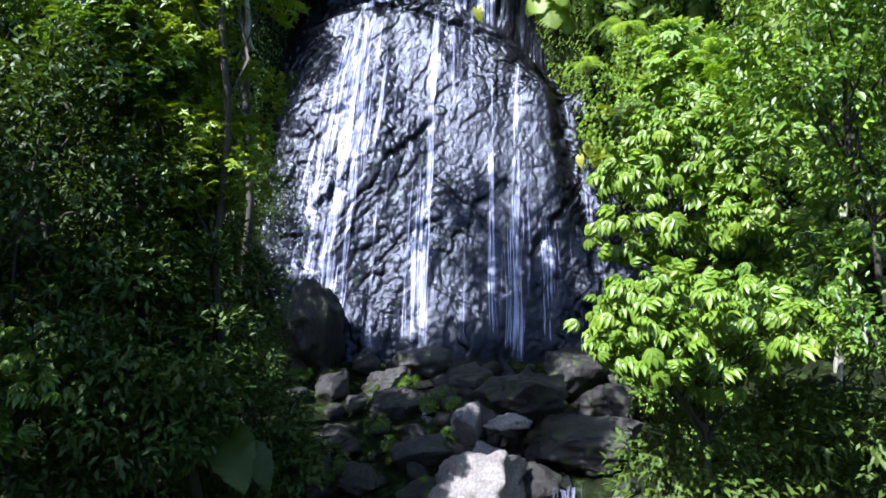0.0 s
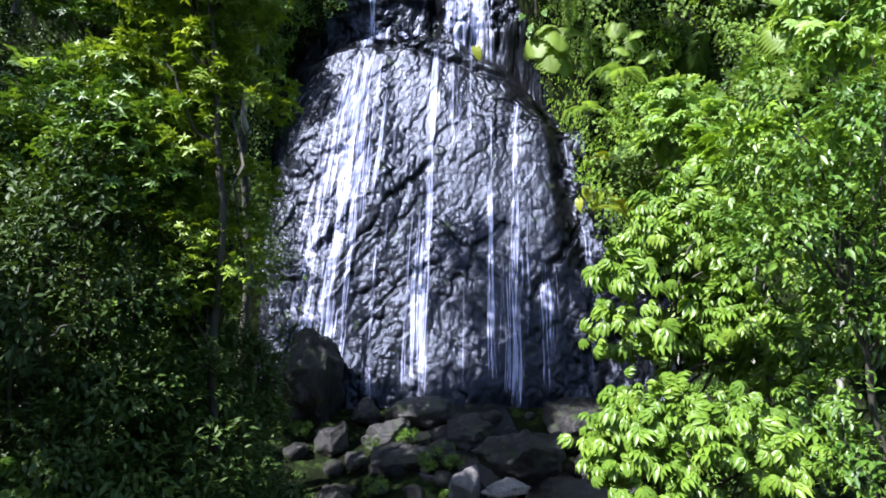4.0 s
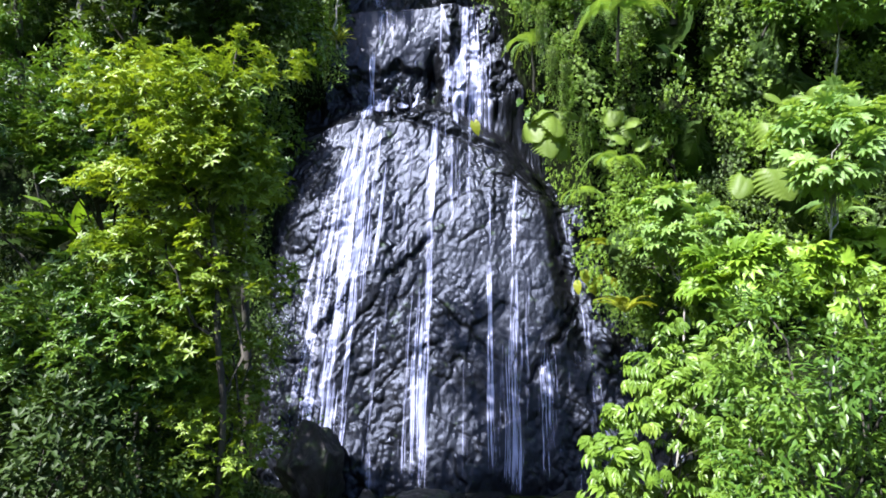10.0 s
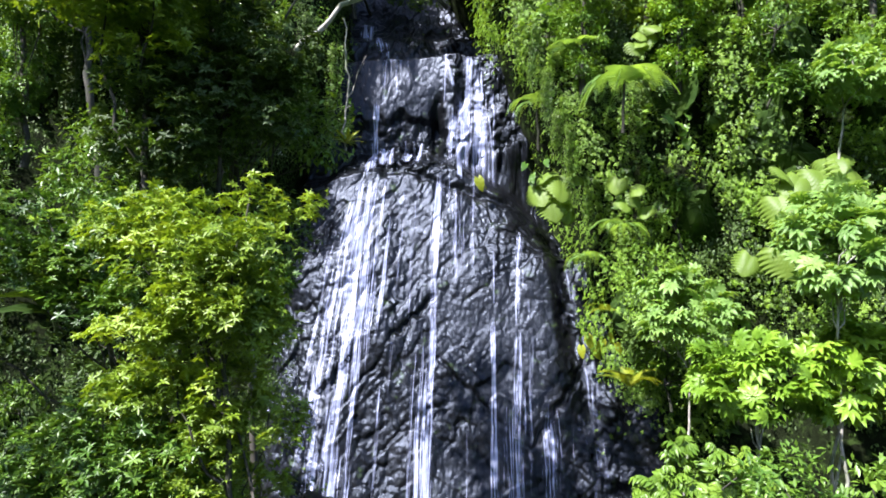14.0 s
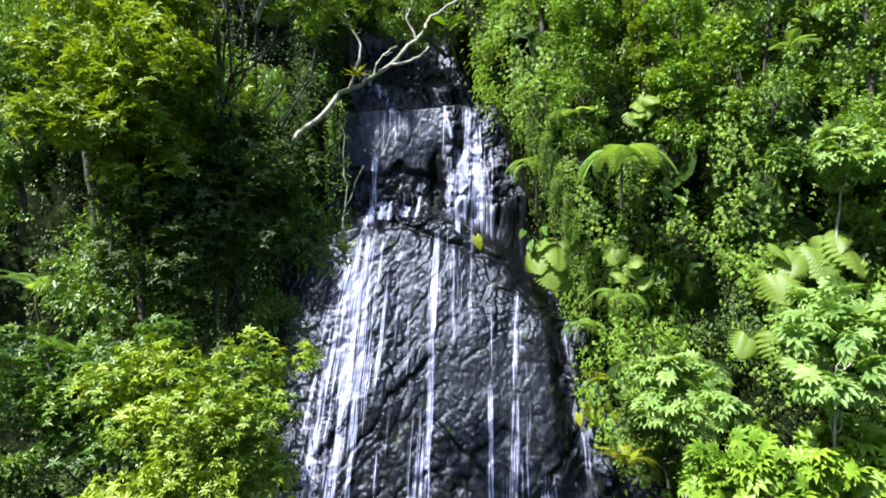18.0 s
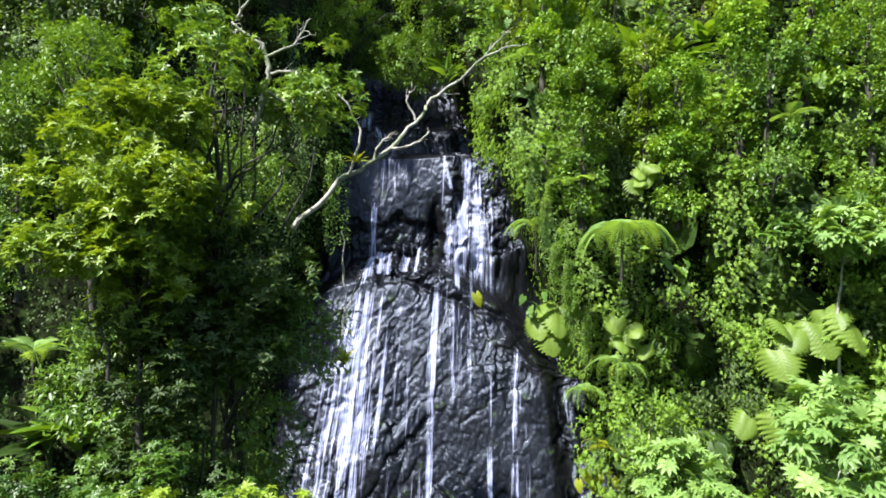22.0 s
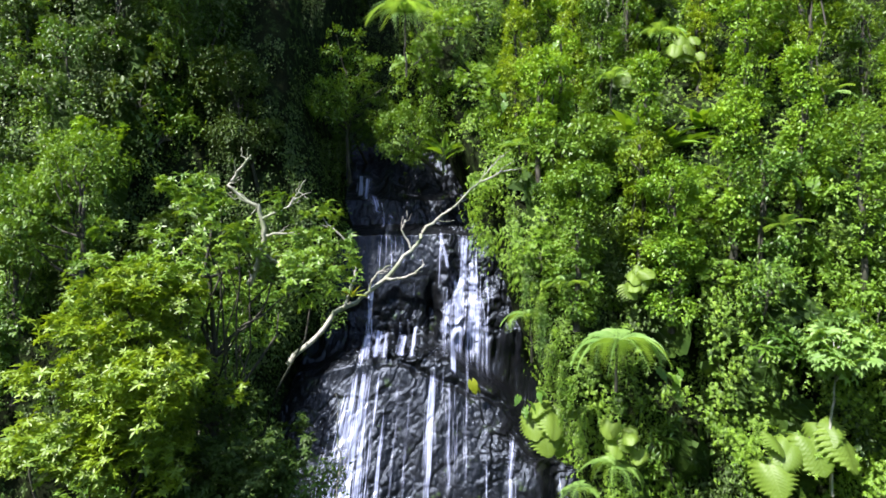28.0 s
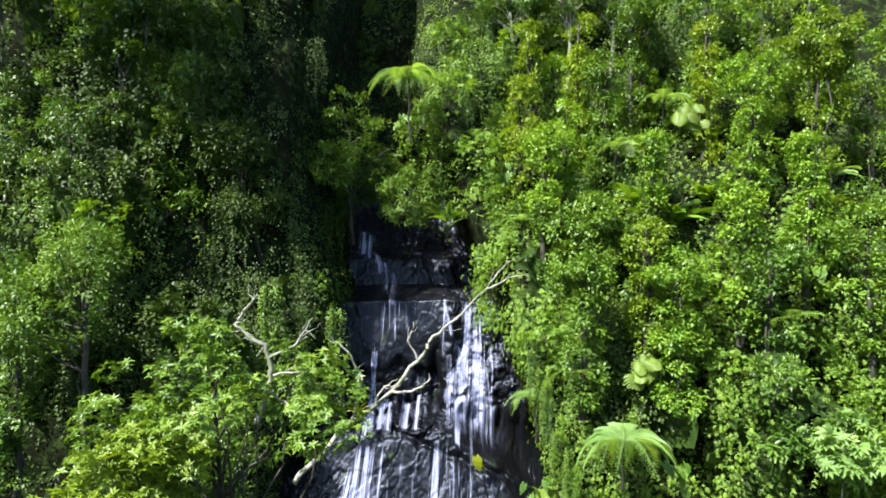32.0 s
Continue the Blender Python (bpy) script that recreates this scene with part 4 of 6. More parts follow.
# the clump at z 21.2, mostly hidden, is added to dapple the slab with shade
tree((-7.4, 18.2, gz(-7.4, 18.2)), [(-6.3, 17.2, 16.0, 2.3, 1.1, 2.0), (-6.8, 18.0, 12.6, 2.4, 1.1, 1.8), (-9.8, 17.6, 14.6, 1.8, 1.0, 1.8), (-4.3, 17.8, 16.4, 1.3, 0.9, 1.5), (-7.4, 20.6, 21.2, 1.9, 1.2, 1.2), (-8.6, 20.8, 18.6, 1.3, 1.0, 1.2)],
     LEAF_MID, "dark leafy tree in the shade under the taller crowns", 150, 14, 8, 0.23, seed=17, trunk_r=0.08, limbs=14)
# bushes under the crowns; the dark leaf colour puts the shade in
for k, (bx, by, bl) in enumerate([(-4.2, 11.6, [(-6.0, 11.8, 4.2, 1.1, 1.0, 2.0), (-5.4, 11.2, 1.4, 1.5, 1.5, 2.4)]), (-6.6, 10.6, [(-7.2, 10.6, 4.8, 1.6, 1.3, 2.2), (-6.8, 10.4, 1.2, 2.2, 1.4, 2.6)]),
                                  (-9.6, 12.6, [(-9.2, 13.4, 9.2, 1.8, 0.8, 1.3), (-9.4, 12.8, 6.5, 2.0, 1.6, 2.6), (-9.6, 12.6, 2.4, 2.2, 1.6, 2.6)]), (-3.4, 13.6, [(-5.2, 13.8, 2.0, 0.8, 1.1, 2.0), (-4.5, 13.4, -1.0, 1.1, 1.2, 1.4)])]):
    tree((bx, by, gz(bx, by)), bl, LEAF_DARK, "dense bush on the stream bank, its green darkened for shade", 110, 15, 9, 0.2, seed=20 + k, trunk_r=0.1, limbs=10, name="bush")

# trees of the right-hand bank, leaves hanging like umbrellas
tree((4.8, 10.4, gz(4.8, 10.4)), [(4.6, 10.2, 2.2, 1.8, 1.2, 1.1), (3.5, 9.9, 2.4, 1.0, 0.8, 0.8), (6.2, 10.3, 2.4, 1.1, 0.9, 0.8)], LEAF_MID,
     "small tree with bright drooping umbrella-like leaves", 52, 8, 2, 0.27, T_PALM, 0.08, seed=31, clump_r=(0.4, 0.7), limbs=16, droop=0.1)
tree((4.9, 12.9, gz(4.9, 12.9)), [(4.9, 12.6, 4.4, 1.6, 1.2, 1.8), (7.2, 12.8, 4.2, 1.7, 1.3, 2.0), (6.5, 14.2, 6.3, 1.4, 1.2, 1.3)], LEAF_MID,
     "small tree with fresh green umbrella-like leaves over the stream", 90, 8, 2, 0.32, T_PALM, 0.09, seed=32, clump_r=(0.4, 0.8), limbs=16, droop=0.1)
tree((8.4, 9.7, gz(8.4, 9.7)), [(6.3, 9.2, 7.4, 1.5, 1.3, 1.8), (5.5, 8.8, 6.2, 1.0, 1.0, 1.0), (7.4, 9.4, 5.6, 1.2, 1.2, 1.6), (6.9, 8.9, 3.0, 0.9, 0.5, 1.8)], LEAF_MID,
     "slender tree with small mid-green leaves", 78, 14, 8, 0.17, T_LEAF, 0.07, seed=33, clump_r=(0.4, 0.7))
tree((6.2, 11.6, gz(6.2, 11.6)), [(5.9, 11.0, -0.6, 2.0, 0.8, 1.5), (7.8, 10.6, 0.6, 1.4, 0.8, 1.5)], LEAF_DARK, "dark leafy bush in the shade under the small trees", 70, 13, 8, 0.22, seed=36, trunk_r=0.07, limbs=8, name="bush")
tree((-7.1, 9.5, gz(-7.1, 9.5)), [(-6.95, 9.3, 1.5, 0.6, 0.5, 1.2)], LEAF_MID, "small plant with pale umbrella-like leaves on the bank", 12, 7, 2, 0.28, T_PALM, 0.04, None, 35, (0.3, 0.5), None, 6, 0.1)
for k, (c, n) in enumerate([((9.1, 21.7, 10.2, 1.5, 1.3, 1.6), 30), ((12.2, 17.8, 12.3, 1.5, 1.3, 1.5), 30), ((13.2, 19.4, 13.0, 1.6, 1.3, 1.7), 30), ((10.0, 18.4, 8.2, 1.7, 1.4, 1.5), 34), ((12.8, 18.8, 8.4, 1.7, 1.3, 1.6), 34), ((16.6, 24.3, 19.8, 1.6, 1.4, 1.5), 26)]):
    x, y = c[0] + 0.15, c[1] + 0.3
    bz = gz(x, y) if k != 5 else 14.0
    tree((x, y, bz), [c], LEAF_FRESH if k in (3, 4) else LEAF_PALE, "slender pale-stemmed tree with large star-shaped leaves", n, 5, 2, 0.42, T_UMBREL, 0.06, seed=40 + k, clump_r=(0.35, 0.6), bark=BARK_PALE, limbs=8, droop=0.05, fork=0.82)

# ---- the plants of both banks ----
def bank_point(x, z):
    """A place on the bank and the way out from it."""
    y = face_y(x, z)
    e = 0.6
    nx, nz = (face_y(x + e, z) - face_y(x - e, z)) / (2 * e), (face_y(x, z + e) - face_y(x, z - e)) / (2 * e)
    n = unit(np.stack([nx, -np.ones_like(np.asarray(y, float)), nz], -1))
    return np.stack([np.asarray(x, float), y, np.asarray(z, float)], -1), n


# places kept free of bushes for the single plants: x, z, reach
FREE = [(7.5, 19.8, 1.9), (5.0, 15.0, 1.7), (14.4, 14.6, 2.6), (13.0, 11.8, 2.2), (13.2, 30.0, 2.6), (11.4, 31.0, 1.6), (5.0, 20.2, 1.6), (-18.0, 10.2, 2.6), (-21.5, 13.6, 2.4), (7.4, 8.2, 1.8), (8.4, 13.4, 1.5), (13.2, 35.4, 2.2), (19.4, 21.6, 1.8), (15.6, 31.0, 1.5)]


# gaps where near-black ground stands for the shade behind the leaves: x, z, reach
GAPS = [(21.5, 34.5, 2.2), (12.5, 41.0, 1.7), (17.0, 33.8, 1.4), (9.6, 33.0, 1.2), (16.0, 26.2, 1.4), (10.4, 16.6, 1.5), (12.4, 20.0, 1.3), (18.6, 39.5, 1.8), (7.0, 38.5, 1.3), (20.6, 27.4, 1.4), (12.0, 17.2, 1.6), (17.6, 18.6, 1.6), (13.4, 26.0, 1.3), (14.6, 38.6, 1.6), (18.4, 30.6, 1.5), (6.0, 31.2, 1.2), (10.6, 37.0, 1.4), (22.8, 22.0, 1.6), (4.2, 35.0, 1.0)]


def in_gap(x, z):
    """1 in the middle of a gap, 0 outside."""
    out = 0.0 * np.asarray(x, float)
    for fx, fz, r in GAPS:
        out = np.maximum(out, step(r, 0.6 * r, np.hypot((x - fx) * 1.5, (z - fz) * 0.75)))
    return out


def lump(x, z):
    """How far the foliage stands out from the bank."""
    a = fbm(np.asarray(x) * 0.42, np.asarray(z) * 0.15, 0, 3, 61)
    b = fbm(np.asarray(x) * 1.0, np.asarray(z) * 0.5, 2.0, 2, 62)
    c = fbm(np.asarray(x) * 0.27 + 0.5 * vnoise(np.asarray(z) * 0.12, 1.0, 0, 67), np.asarray(z) * 0.06, 5.0, 2, 66)
    out = np.clip(0.9 + 3.6 * a + 2.0 * b + 4.0 * c, 0, 4.6)
    edge = np.interp(z, [0, 10, 17, 19, 25, 29, 34, 46], [-8.8, -9.6, -9.6, -7.4, -6.4, -7.4, -7.2, -6])
    out = out * np.where(np.asarray(x) < 0, 1 - 0.75 * step(6.0, 1.0, edge - x) * step(14, 17, z) * step(40, 34, z), 1.0)
    out = out * (1 - 0.95 * in_gap(x, z))
    for fx, fz, r in FREE:
        out = out * (0.35 + 0.65 * step(0.4 * r, r, np.hypot(x - fx, z - fz)))
    return out


def clear_of_water(x, z):
    """Where the bank is not bare rock."""
    er = np.interp(z, [0, 5, 8, 14, 17, 19, 26, 34, 46], [10.2, 9.6, 7.8, 6.4, 5.6, 5.1, 3.2, 0.2, -1.4])
    el = np.interp(z, [0, 10, 17, 19, 25, 29, 34, 46], [-8.8, -9.6, -9.6, -7.4, -6.4, -7.4, -7.2, -6])
    return (x > er) | (x < el)


def undergrowth():
    g = np.random.default_rng(70)
    n = 21000
    x, z = g.uniform(-28.5, 28.5, n), g.uniform(-1, 57, n)
    ez = g.uniform(0, 46, 7000)
    right_edge = np.interp(ez, [0, 5, 8, 14, 17, 19, 26, 34, 46], [10.2, 9.6, 7.8, 6.4, 5.6, 5.1, 3.2, 0.2, -1.4])
    left_edge = np.interp(ez, [0, 10, 17, 19, 25, 29, 34, 46], [-8.8, -9.6, -9.6, -7.4, -6.4, -7.4, -7.2, -6])
    ex = np.where(g.random(7000) < 0.65, right_edge + g.uniform(0, 2.2, 7000), left_edge - g.uniform(0, 2.2, 7000))
    x, z = np.concatenate([x, ex, g.uniform(3, 22, 9000)]), np.concatenate([z, ez, g.uniform(9, 44, 9000)])
    keep = clear_of_water(x, z) | (z > 30.5)
    hidden = ((x < 0) & (z < 13) & (x > -17)) | ((x > 9) & (z < 5)) | ((x < 0) & (z < 4))
    keep = keep & (~hidden | (g.random(len(x)) < 0.35)) & (g.random(len(x)) > 0.7 * in_gap(x, z))
    deep = face_y(x, z)
    keep = keep & (np.abs(x) < 0.8 * deep + 1.0) & (z < 31 + 0.42 * deep)
    x, z = x[keep], z[keep]
    p, nrm = bank_point(x, z)
    far = lump(x, z)
    slope_x, slope_z = (lump(x + 0.25, z) - lump(x - 0.25, z)) / 0.5, (lump(x, z + 0.25) - lump(x, z - 0.25)) / 0.5
    nrm = unit(nrm - 0.8 * np.stack([slope_x, 0 * slope_x, slope_z], -1))
    # an inner layer behind the outer leaves on the sunny bank
    inner = (x > 3) & (g.random(len(x)) < 0.28)
    far = np.concatenate([far, far[inner] * 0.3])
    x, z, p, nrm = np.concatenate([x, x[inner] + g.normal(0, 0.4, inner.sum())]), np.concatenate([z, z[inner]]), np.concatenate([p, p[inner]]), np.concatenate([nrm, nrm[inner]])
    # parts of the left bank in deep shade: fewer leaves, in the dark colour
    shade_zone = ((x > -12.5) & (x < -5) & (z > 26.5) & (z < 45)) | ((x > -23) & (x < -13) & (z > 6) & (z < 19))
    keep = (far > 0.08) | (g.random(len(x)) < 0.95)
    keep = keep & (~shade_zone | (g.random(len(x)) < 0.4))
    x, z, p, nrm, far, shade_zone = x[keep], z[keep], p[keep], nrm[keep], far[keep], shade_zone[keep]
    # leaf colour carries the light: darker on the shaded left, lighter on the sunny right
    patch = 1.5 * fbm(x * 0.3, z * 0.17, 7.0, 3, 63) + g.normal(0, 0.10, len(x)) - 0.20 * (x < 0) - 0.16 * ((x < -7) & (z < 22)) + 0.21 * (x > 0) - 0.6 * shade_zone
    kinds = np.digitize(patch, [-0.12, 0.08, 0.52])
    k = 11
    for kind, (mat, tm, label) in enumerate([(LEAF_DARK, T_WIDE, "dark glossy leaves, partly standing for shade,"), (LEAF_MID, T_SPRAY, "mid-green leaves"), (LEAF_FRESH, T_SPRAY, "bright green leaves"), (LEAF_OLIVE, T_SPRAY, "olive-green small leaves")]):
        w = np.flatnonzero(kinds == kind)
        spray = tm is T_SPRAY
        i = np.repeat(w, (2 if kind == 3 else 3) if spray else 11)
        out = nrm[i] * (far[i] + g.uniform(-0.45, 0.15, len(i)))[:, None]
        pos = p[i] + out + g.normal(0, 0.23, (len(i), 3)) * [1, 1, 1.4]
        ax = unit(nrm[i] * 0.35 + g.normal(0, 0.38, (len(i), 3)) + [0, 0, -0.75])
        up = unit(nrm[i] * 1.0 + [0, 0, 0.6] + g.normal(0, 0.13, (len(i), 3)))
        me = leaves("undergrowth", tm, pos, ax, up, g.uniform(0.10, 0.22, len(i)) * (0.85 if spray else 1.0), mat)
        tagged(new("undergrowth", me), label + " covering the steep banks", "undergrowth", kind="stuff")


undergrowth()


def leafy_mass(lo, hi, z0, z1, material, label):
    """The dense inside of the undergrowth: crumpled leafy facets a little behind the outer leaves, coloured dark for
    the shade between them.
    """
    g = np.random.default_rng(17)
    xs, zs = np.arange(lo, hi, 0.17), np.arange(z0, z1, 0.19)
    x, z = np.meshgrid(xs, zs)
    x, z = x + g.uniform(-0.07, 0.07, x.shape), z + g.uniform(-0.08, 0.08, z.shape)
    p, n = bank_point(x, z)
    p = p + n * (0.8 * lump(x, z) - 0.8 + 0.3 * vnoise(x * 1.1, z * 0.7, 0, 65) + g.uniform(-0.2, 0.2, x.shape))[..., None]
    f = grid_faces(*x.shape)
    # left open here: the near-black ground behind gives the shade
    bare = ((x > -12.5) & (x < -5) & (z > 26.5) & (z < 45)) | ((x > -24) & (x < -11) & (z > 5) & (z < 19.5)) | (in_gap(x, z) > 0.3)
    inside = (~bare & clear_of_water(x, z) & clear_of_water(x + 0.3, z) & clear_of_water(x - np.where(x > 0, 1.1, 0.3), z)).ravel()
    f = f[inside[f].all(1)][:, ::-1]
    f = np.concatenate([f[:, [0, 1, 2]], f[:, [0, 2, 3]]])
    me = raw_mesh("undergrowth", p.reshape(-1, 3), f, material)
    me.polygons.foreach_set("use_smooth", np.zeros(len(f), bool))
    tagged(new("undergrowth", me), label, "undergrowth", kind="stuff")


leafy_mass(3.0, 24.0, 4.0, 47.0, LEAF_DARK, "leafy backing of the sunny bank, coloured dark for shade between leaves")
leafy_mass(-24.0, -5.0, 10.0, 47.0, LEAF_DARK, "leafy backing of the left bank, coloured dark for shade between leaves")


def shrub_proto(seed, material, tmpl, size, clumps=10, twigs=12, per_twig=7, label="", name="shrub", flat=0.8):
    g = np.random.default_rng(seed)
    ob = thing(name, (0, 0, 0), label, "shrub")
    pos, ax, up, clump = crown_points([(0, 0, 0.45, 0.85, 0.85, flat)], clumps, twigs, per_twig, g, (0.3, 0.55), 0.25, 0.13)
    child("foliage", leaves("foliage", tmpl, pos, ax, up, size * g.uniform(0.6, 1.25, len(pos)), material), ob)
    chunks = [tube(bend((0, 0.25, -0.6), (0, 0, 0.3), 6, 0.2, 0, g), np.linspace(0.05, 0.03, 6), 5)]
    for c in clump[:5]:
        chunks.append(tube(bend((0, 0, 0.1), c, 4, 0.25, 0, g), np.linspace(0.028, 0.008, 4), 3))
    v, f = merge(chunks)
    child("stem", raw_mesh("stem", v, f, BARK, True), ob)
    return ob


PROTOS = [
    shrub_proto(81, LEAF_MID, T_LEAF, 0.20, 11, 11, 6, "rounded green shrub growing on the steep bank"),
    shrub_proto(82, LEAF_FRESH, T_ROSETTE, 0.16, 12, 10, 2, "bright green shrub growing on the steep bank"),
    shrub_proto(83, LEAF_OLIVE, T_LEAF, 0.175, 11, 11, 6, "olive-green small-leaved shrub on the bank"),
    shrub_proto(84, LEAF_DARK, T_WIDE, 0.24, 11, 10, 6, "dark glossy shrub growing on the steep bank"),
    shrub_proto(85, LEAF_MID, T_LONG, 0.34, 9, 10, 5, "long-leaved green shrub hanging from the bank"),
]


def plant_shrubs():
    g = np.random.default_rng(90)
    placed = 0
    used = []
    while placed < 195:
        x, z = g.uniform(-27, 27), g.uniform(0, 52)
        if (-12.5 < x < -5 and 17 < z < 45) or (-23 < x < -13 and 6 < z < 19) or not clear_of_water(x, z) or not clear_of_water(x * 0.93, z) or any(math.hypot(x - fx, z - fz) < r for fx, fz, r in FREE + GAPS):
            continue
        if used and np.min(np.hypot(*(np.array(used) - (x, z)).T)) < 1.25:
            continue
        used.append((x, z))
        p, n = bank_point(np.array(x), np.array(z))
        s = g.uniform(0.8, 1.6)
        right = x > 0
        # more dark shrubs for the shaded left bank, more bright ones for the sunny right
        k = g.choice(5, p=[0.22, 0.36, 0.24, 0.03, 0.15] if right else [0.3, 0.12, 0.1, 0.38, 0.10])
        q = p + n * (float(lump(x, z)) + 0.1 * s)
        m = pose(*q, g.uniform(-12, 25), g.uniform(-15, 15), g.uniform(-180, 180)) @ Matrix.Diagonal((s, s, s * g.uniform(0.8, 1.2), 1))
        ob = copy_thing(PROTOS[k], m)
        ob.matrix_basis = m
        ob["group"] = "shrubs on the banks"
        placed += 1


plant_shrubs()
for k, ob in enumerate(PROTOS):
    p, n = bank_point(np.array(12.0 + 2 * k), np.array(24.0 + k))
    ob.location = p + n * 0.3
    ob["group"] = "shrubs on the banks"


# ---- large-leaved plants, ferns, vines, dead wood ----
def blade(name, material, length=1.0, width=0.45, notch=0.25, droop=0.35, wave=0.03, scallop=0.0, curl=0.2, n=14, k=9):
    """One broad leaf: base at the origin, along +y, hanging over at the tip."""
    t = np.linspace(0, 1, n)
    u = np.linspace(-1, 1, k)
    w = width * np.sin(math.pi * np.clip(t * 0.93 + 0.07, 0, 1)) ** 0.75 * (1.15 - 0.45 * t)
    w = w * (1 + scallop * np.sin(t * 34))
    x = w[:, None] * u[None]
    y = length * t[:, None] - notch * np.abs(u[None]) ** 1.5 * (1 - t[:, None]) * length
    z = -droop * length * t[:, None] ** 2 + curl * np.abs(x) + wave * np.sin(t[:, None] * 22 + u[None] * 2) * np.abs(u[None]) - 0.02 * np.cos(u[None] * 8 * math.pi) * width
    v = np.stack([x, np.broadcast_to(y, x.shape), z], -1).reshape(-1, 3)
    return raw_mesh(name, v, grid_faces(n, k), material, True)


def giant_leaf(name, material, teeth=9, n=64, k=17):
    """A round leaf of about one metre, with pointed lobes along the edge, puckered between the ribs and hanging at the rim."""
    t, u = np.linspace(0, 1, n), np.linspace(-1, 1, k)
    w = 0.68 * np.sin(math.pi * np.clip(0.14 + 0.86 * t, 0, 1)) ** 0.55 * (1.12 - 0.3 * t) + 0.01
    tooth = np.abs(((t * teeth) % 1.0) - 0.5) * 2
    far = np.abs(u[None])
    x = w[:, None] * u[None] * (1 + (0.3 * tooth[:, None] - 0.22) * far ** 4)
    y = t[:, None] - 0.32 * far ** 1.5 * (1 - t[:, None]) + 0.22 * far * t[:, None] * (1 - t[:, None])
    z = -0.3 * t[:, None] ** 2 - 0.75 * x * x + 0.22 * np.abs(x) + 0.005 * (tooth[:, None] - 0.5) * np.sqrt(far) - 0.12 * far ** 4 + 0.06 * np.sin(5 * t[:, None] + 3 * u[None]) * far
    v = np.stack([x, np.broadcast_to(y, x.shape), z], -1).reshape(-1, 3)
    return raw_mesh(name, v, grid_faces(n, k), material, True)


def stalk(a, b, r0, r1, material, sag=0.0):
    g = np.random.default_rng(int(abs(a[0] * 100 + b[2] * 31)) + 3)
    v, f = tube(bend(a, b, 7, 0.12, sag, g), np.linspace(r0, r1, 7), 6)
    return raw_mesh("stalk", v, f, material, True)


BIG_LEAF = giant_leaf("leaf", LEAF_BIG)
BIG_LEAF_FRESH = blade("leaf", LEAF_MID, 1.0, 0.36, 0.3, 0.4, 0.04, 0.05, 0.2, 20, 9)
BIG_LEAF_DARK = blade("leaf", LEAF_DARK, 1.0, 0.42, 0.3, 0.3, 0.03, 0.08)
STRAP_LEAF = blade("leaf", LEAF_FRESH, 1.0, 0.15, 0.02, 0.45, 0.01, 0.0, 0.5, 14, 5)
STRAP_LEAF_DARK = blade("leaf", LEAF_DARK, 1.0, 0.16, 0.02, 0.4, 0.01, 0.0, 0.5, 14, 5)
YELLOW_LEAF = blade("leaf", LEAF_YELLOW, 1.0, 0.36, 0.2, 0.3, 0.02, 0.0)


def leafy_plant(name, place, leaf_me, specs, label, category="plant", root=None):
    """A plant of single large leaves on stalks. specs: dx, dy, dz of each leaf's base, heading, dip, size."""
    ob = thing(name, place, label, category)
    root = root or (0, 0.5, -0.9)
    for i, (dx, dy, dz, head, dip, size) in enumerate(specs):
        roll = (18, -24, 8, -12, 28)[i % 5]
        st = child("stalk", stalk(root, (dx, dy, dz), 0.035, 0.02, STEM), ob)
        lf = child("leaf", leaf_me, st)
        lf.matrix_basis = pose(dx, dy, dz, -dip, roll, head) @ Matrix.Diagonal((size, size, size, 1))
    return ob


def fern_frond(material, pairs, width, arch, name="frond"):
    tv, tf = frond(pairs, width, arch, 0.55)
    t = np.linspace(0, 1, 9)
    line = np.stack([0 * t, t * (1 - arch * 0.25 * t), arch * (0.9 * t - 1.5 * t * t) - 0.006], -1)
    v, f = tube(line, np.linspace(0.014, 0.004, 9), 4)
    f3 = np.concatenate([f[:, [0, 1, 2]], f[:, [0, 2, 3]]])
    v, f = merge([(tv, tf), (v, f3)])
    return raw_mesh(name, v, f, material)


FROND_FRESH = fern_frond(LEAF_PALE, 30, 0.27, 0.75)
FROND_PALE = fern_frond(LEAF_PALE, 24, 0.25, 0.4)
FROND_YELLOW = fern_frond(LEAF_YELLOW, 18, 0.17, 0.55)
FROND_DARK = fern_frond(LEAF_DARK, 18, 0.2, 0.45)


def fern(place, frond_me, count, length, label, trunk=0.0, seed=1, lift=25, group=""):
    g = np.random.default_rng(seed)
    ob = thing("tree_fern" if trunk else "fern", place, label, "fern", group)
    for i in range(count):
        a = 360 * i / count + g.uniform(-14, 14)
        s = length * g.uniform(0.8, 1.1)
        fr = child("frond", frond_me, ob)
        fr.matrix_basis = pose(0, 0, 0, 0, 0, a) @ pose(0, 0.04, 0, lift + g.uniform(-20, 16), g.uniform(-14, 14), 0) @ Matrix.Diagonal((s, s, s, 1))
    if trunk:
        v, f = tube(bend((0.1, 0.5, -trunk), (0, 0, 0.02), 9, 0.12, 0, g), np.linspace(0.08, 0.05, 9), 8, 0.2)
        child("trunk", raw_mesh("trunk", v, f, BARK, True), ob)
    return ob


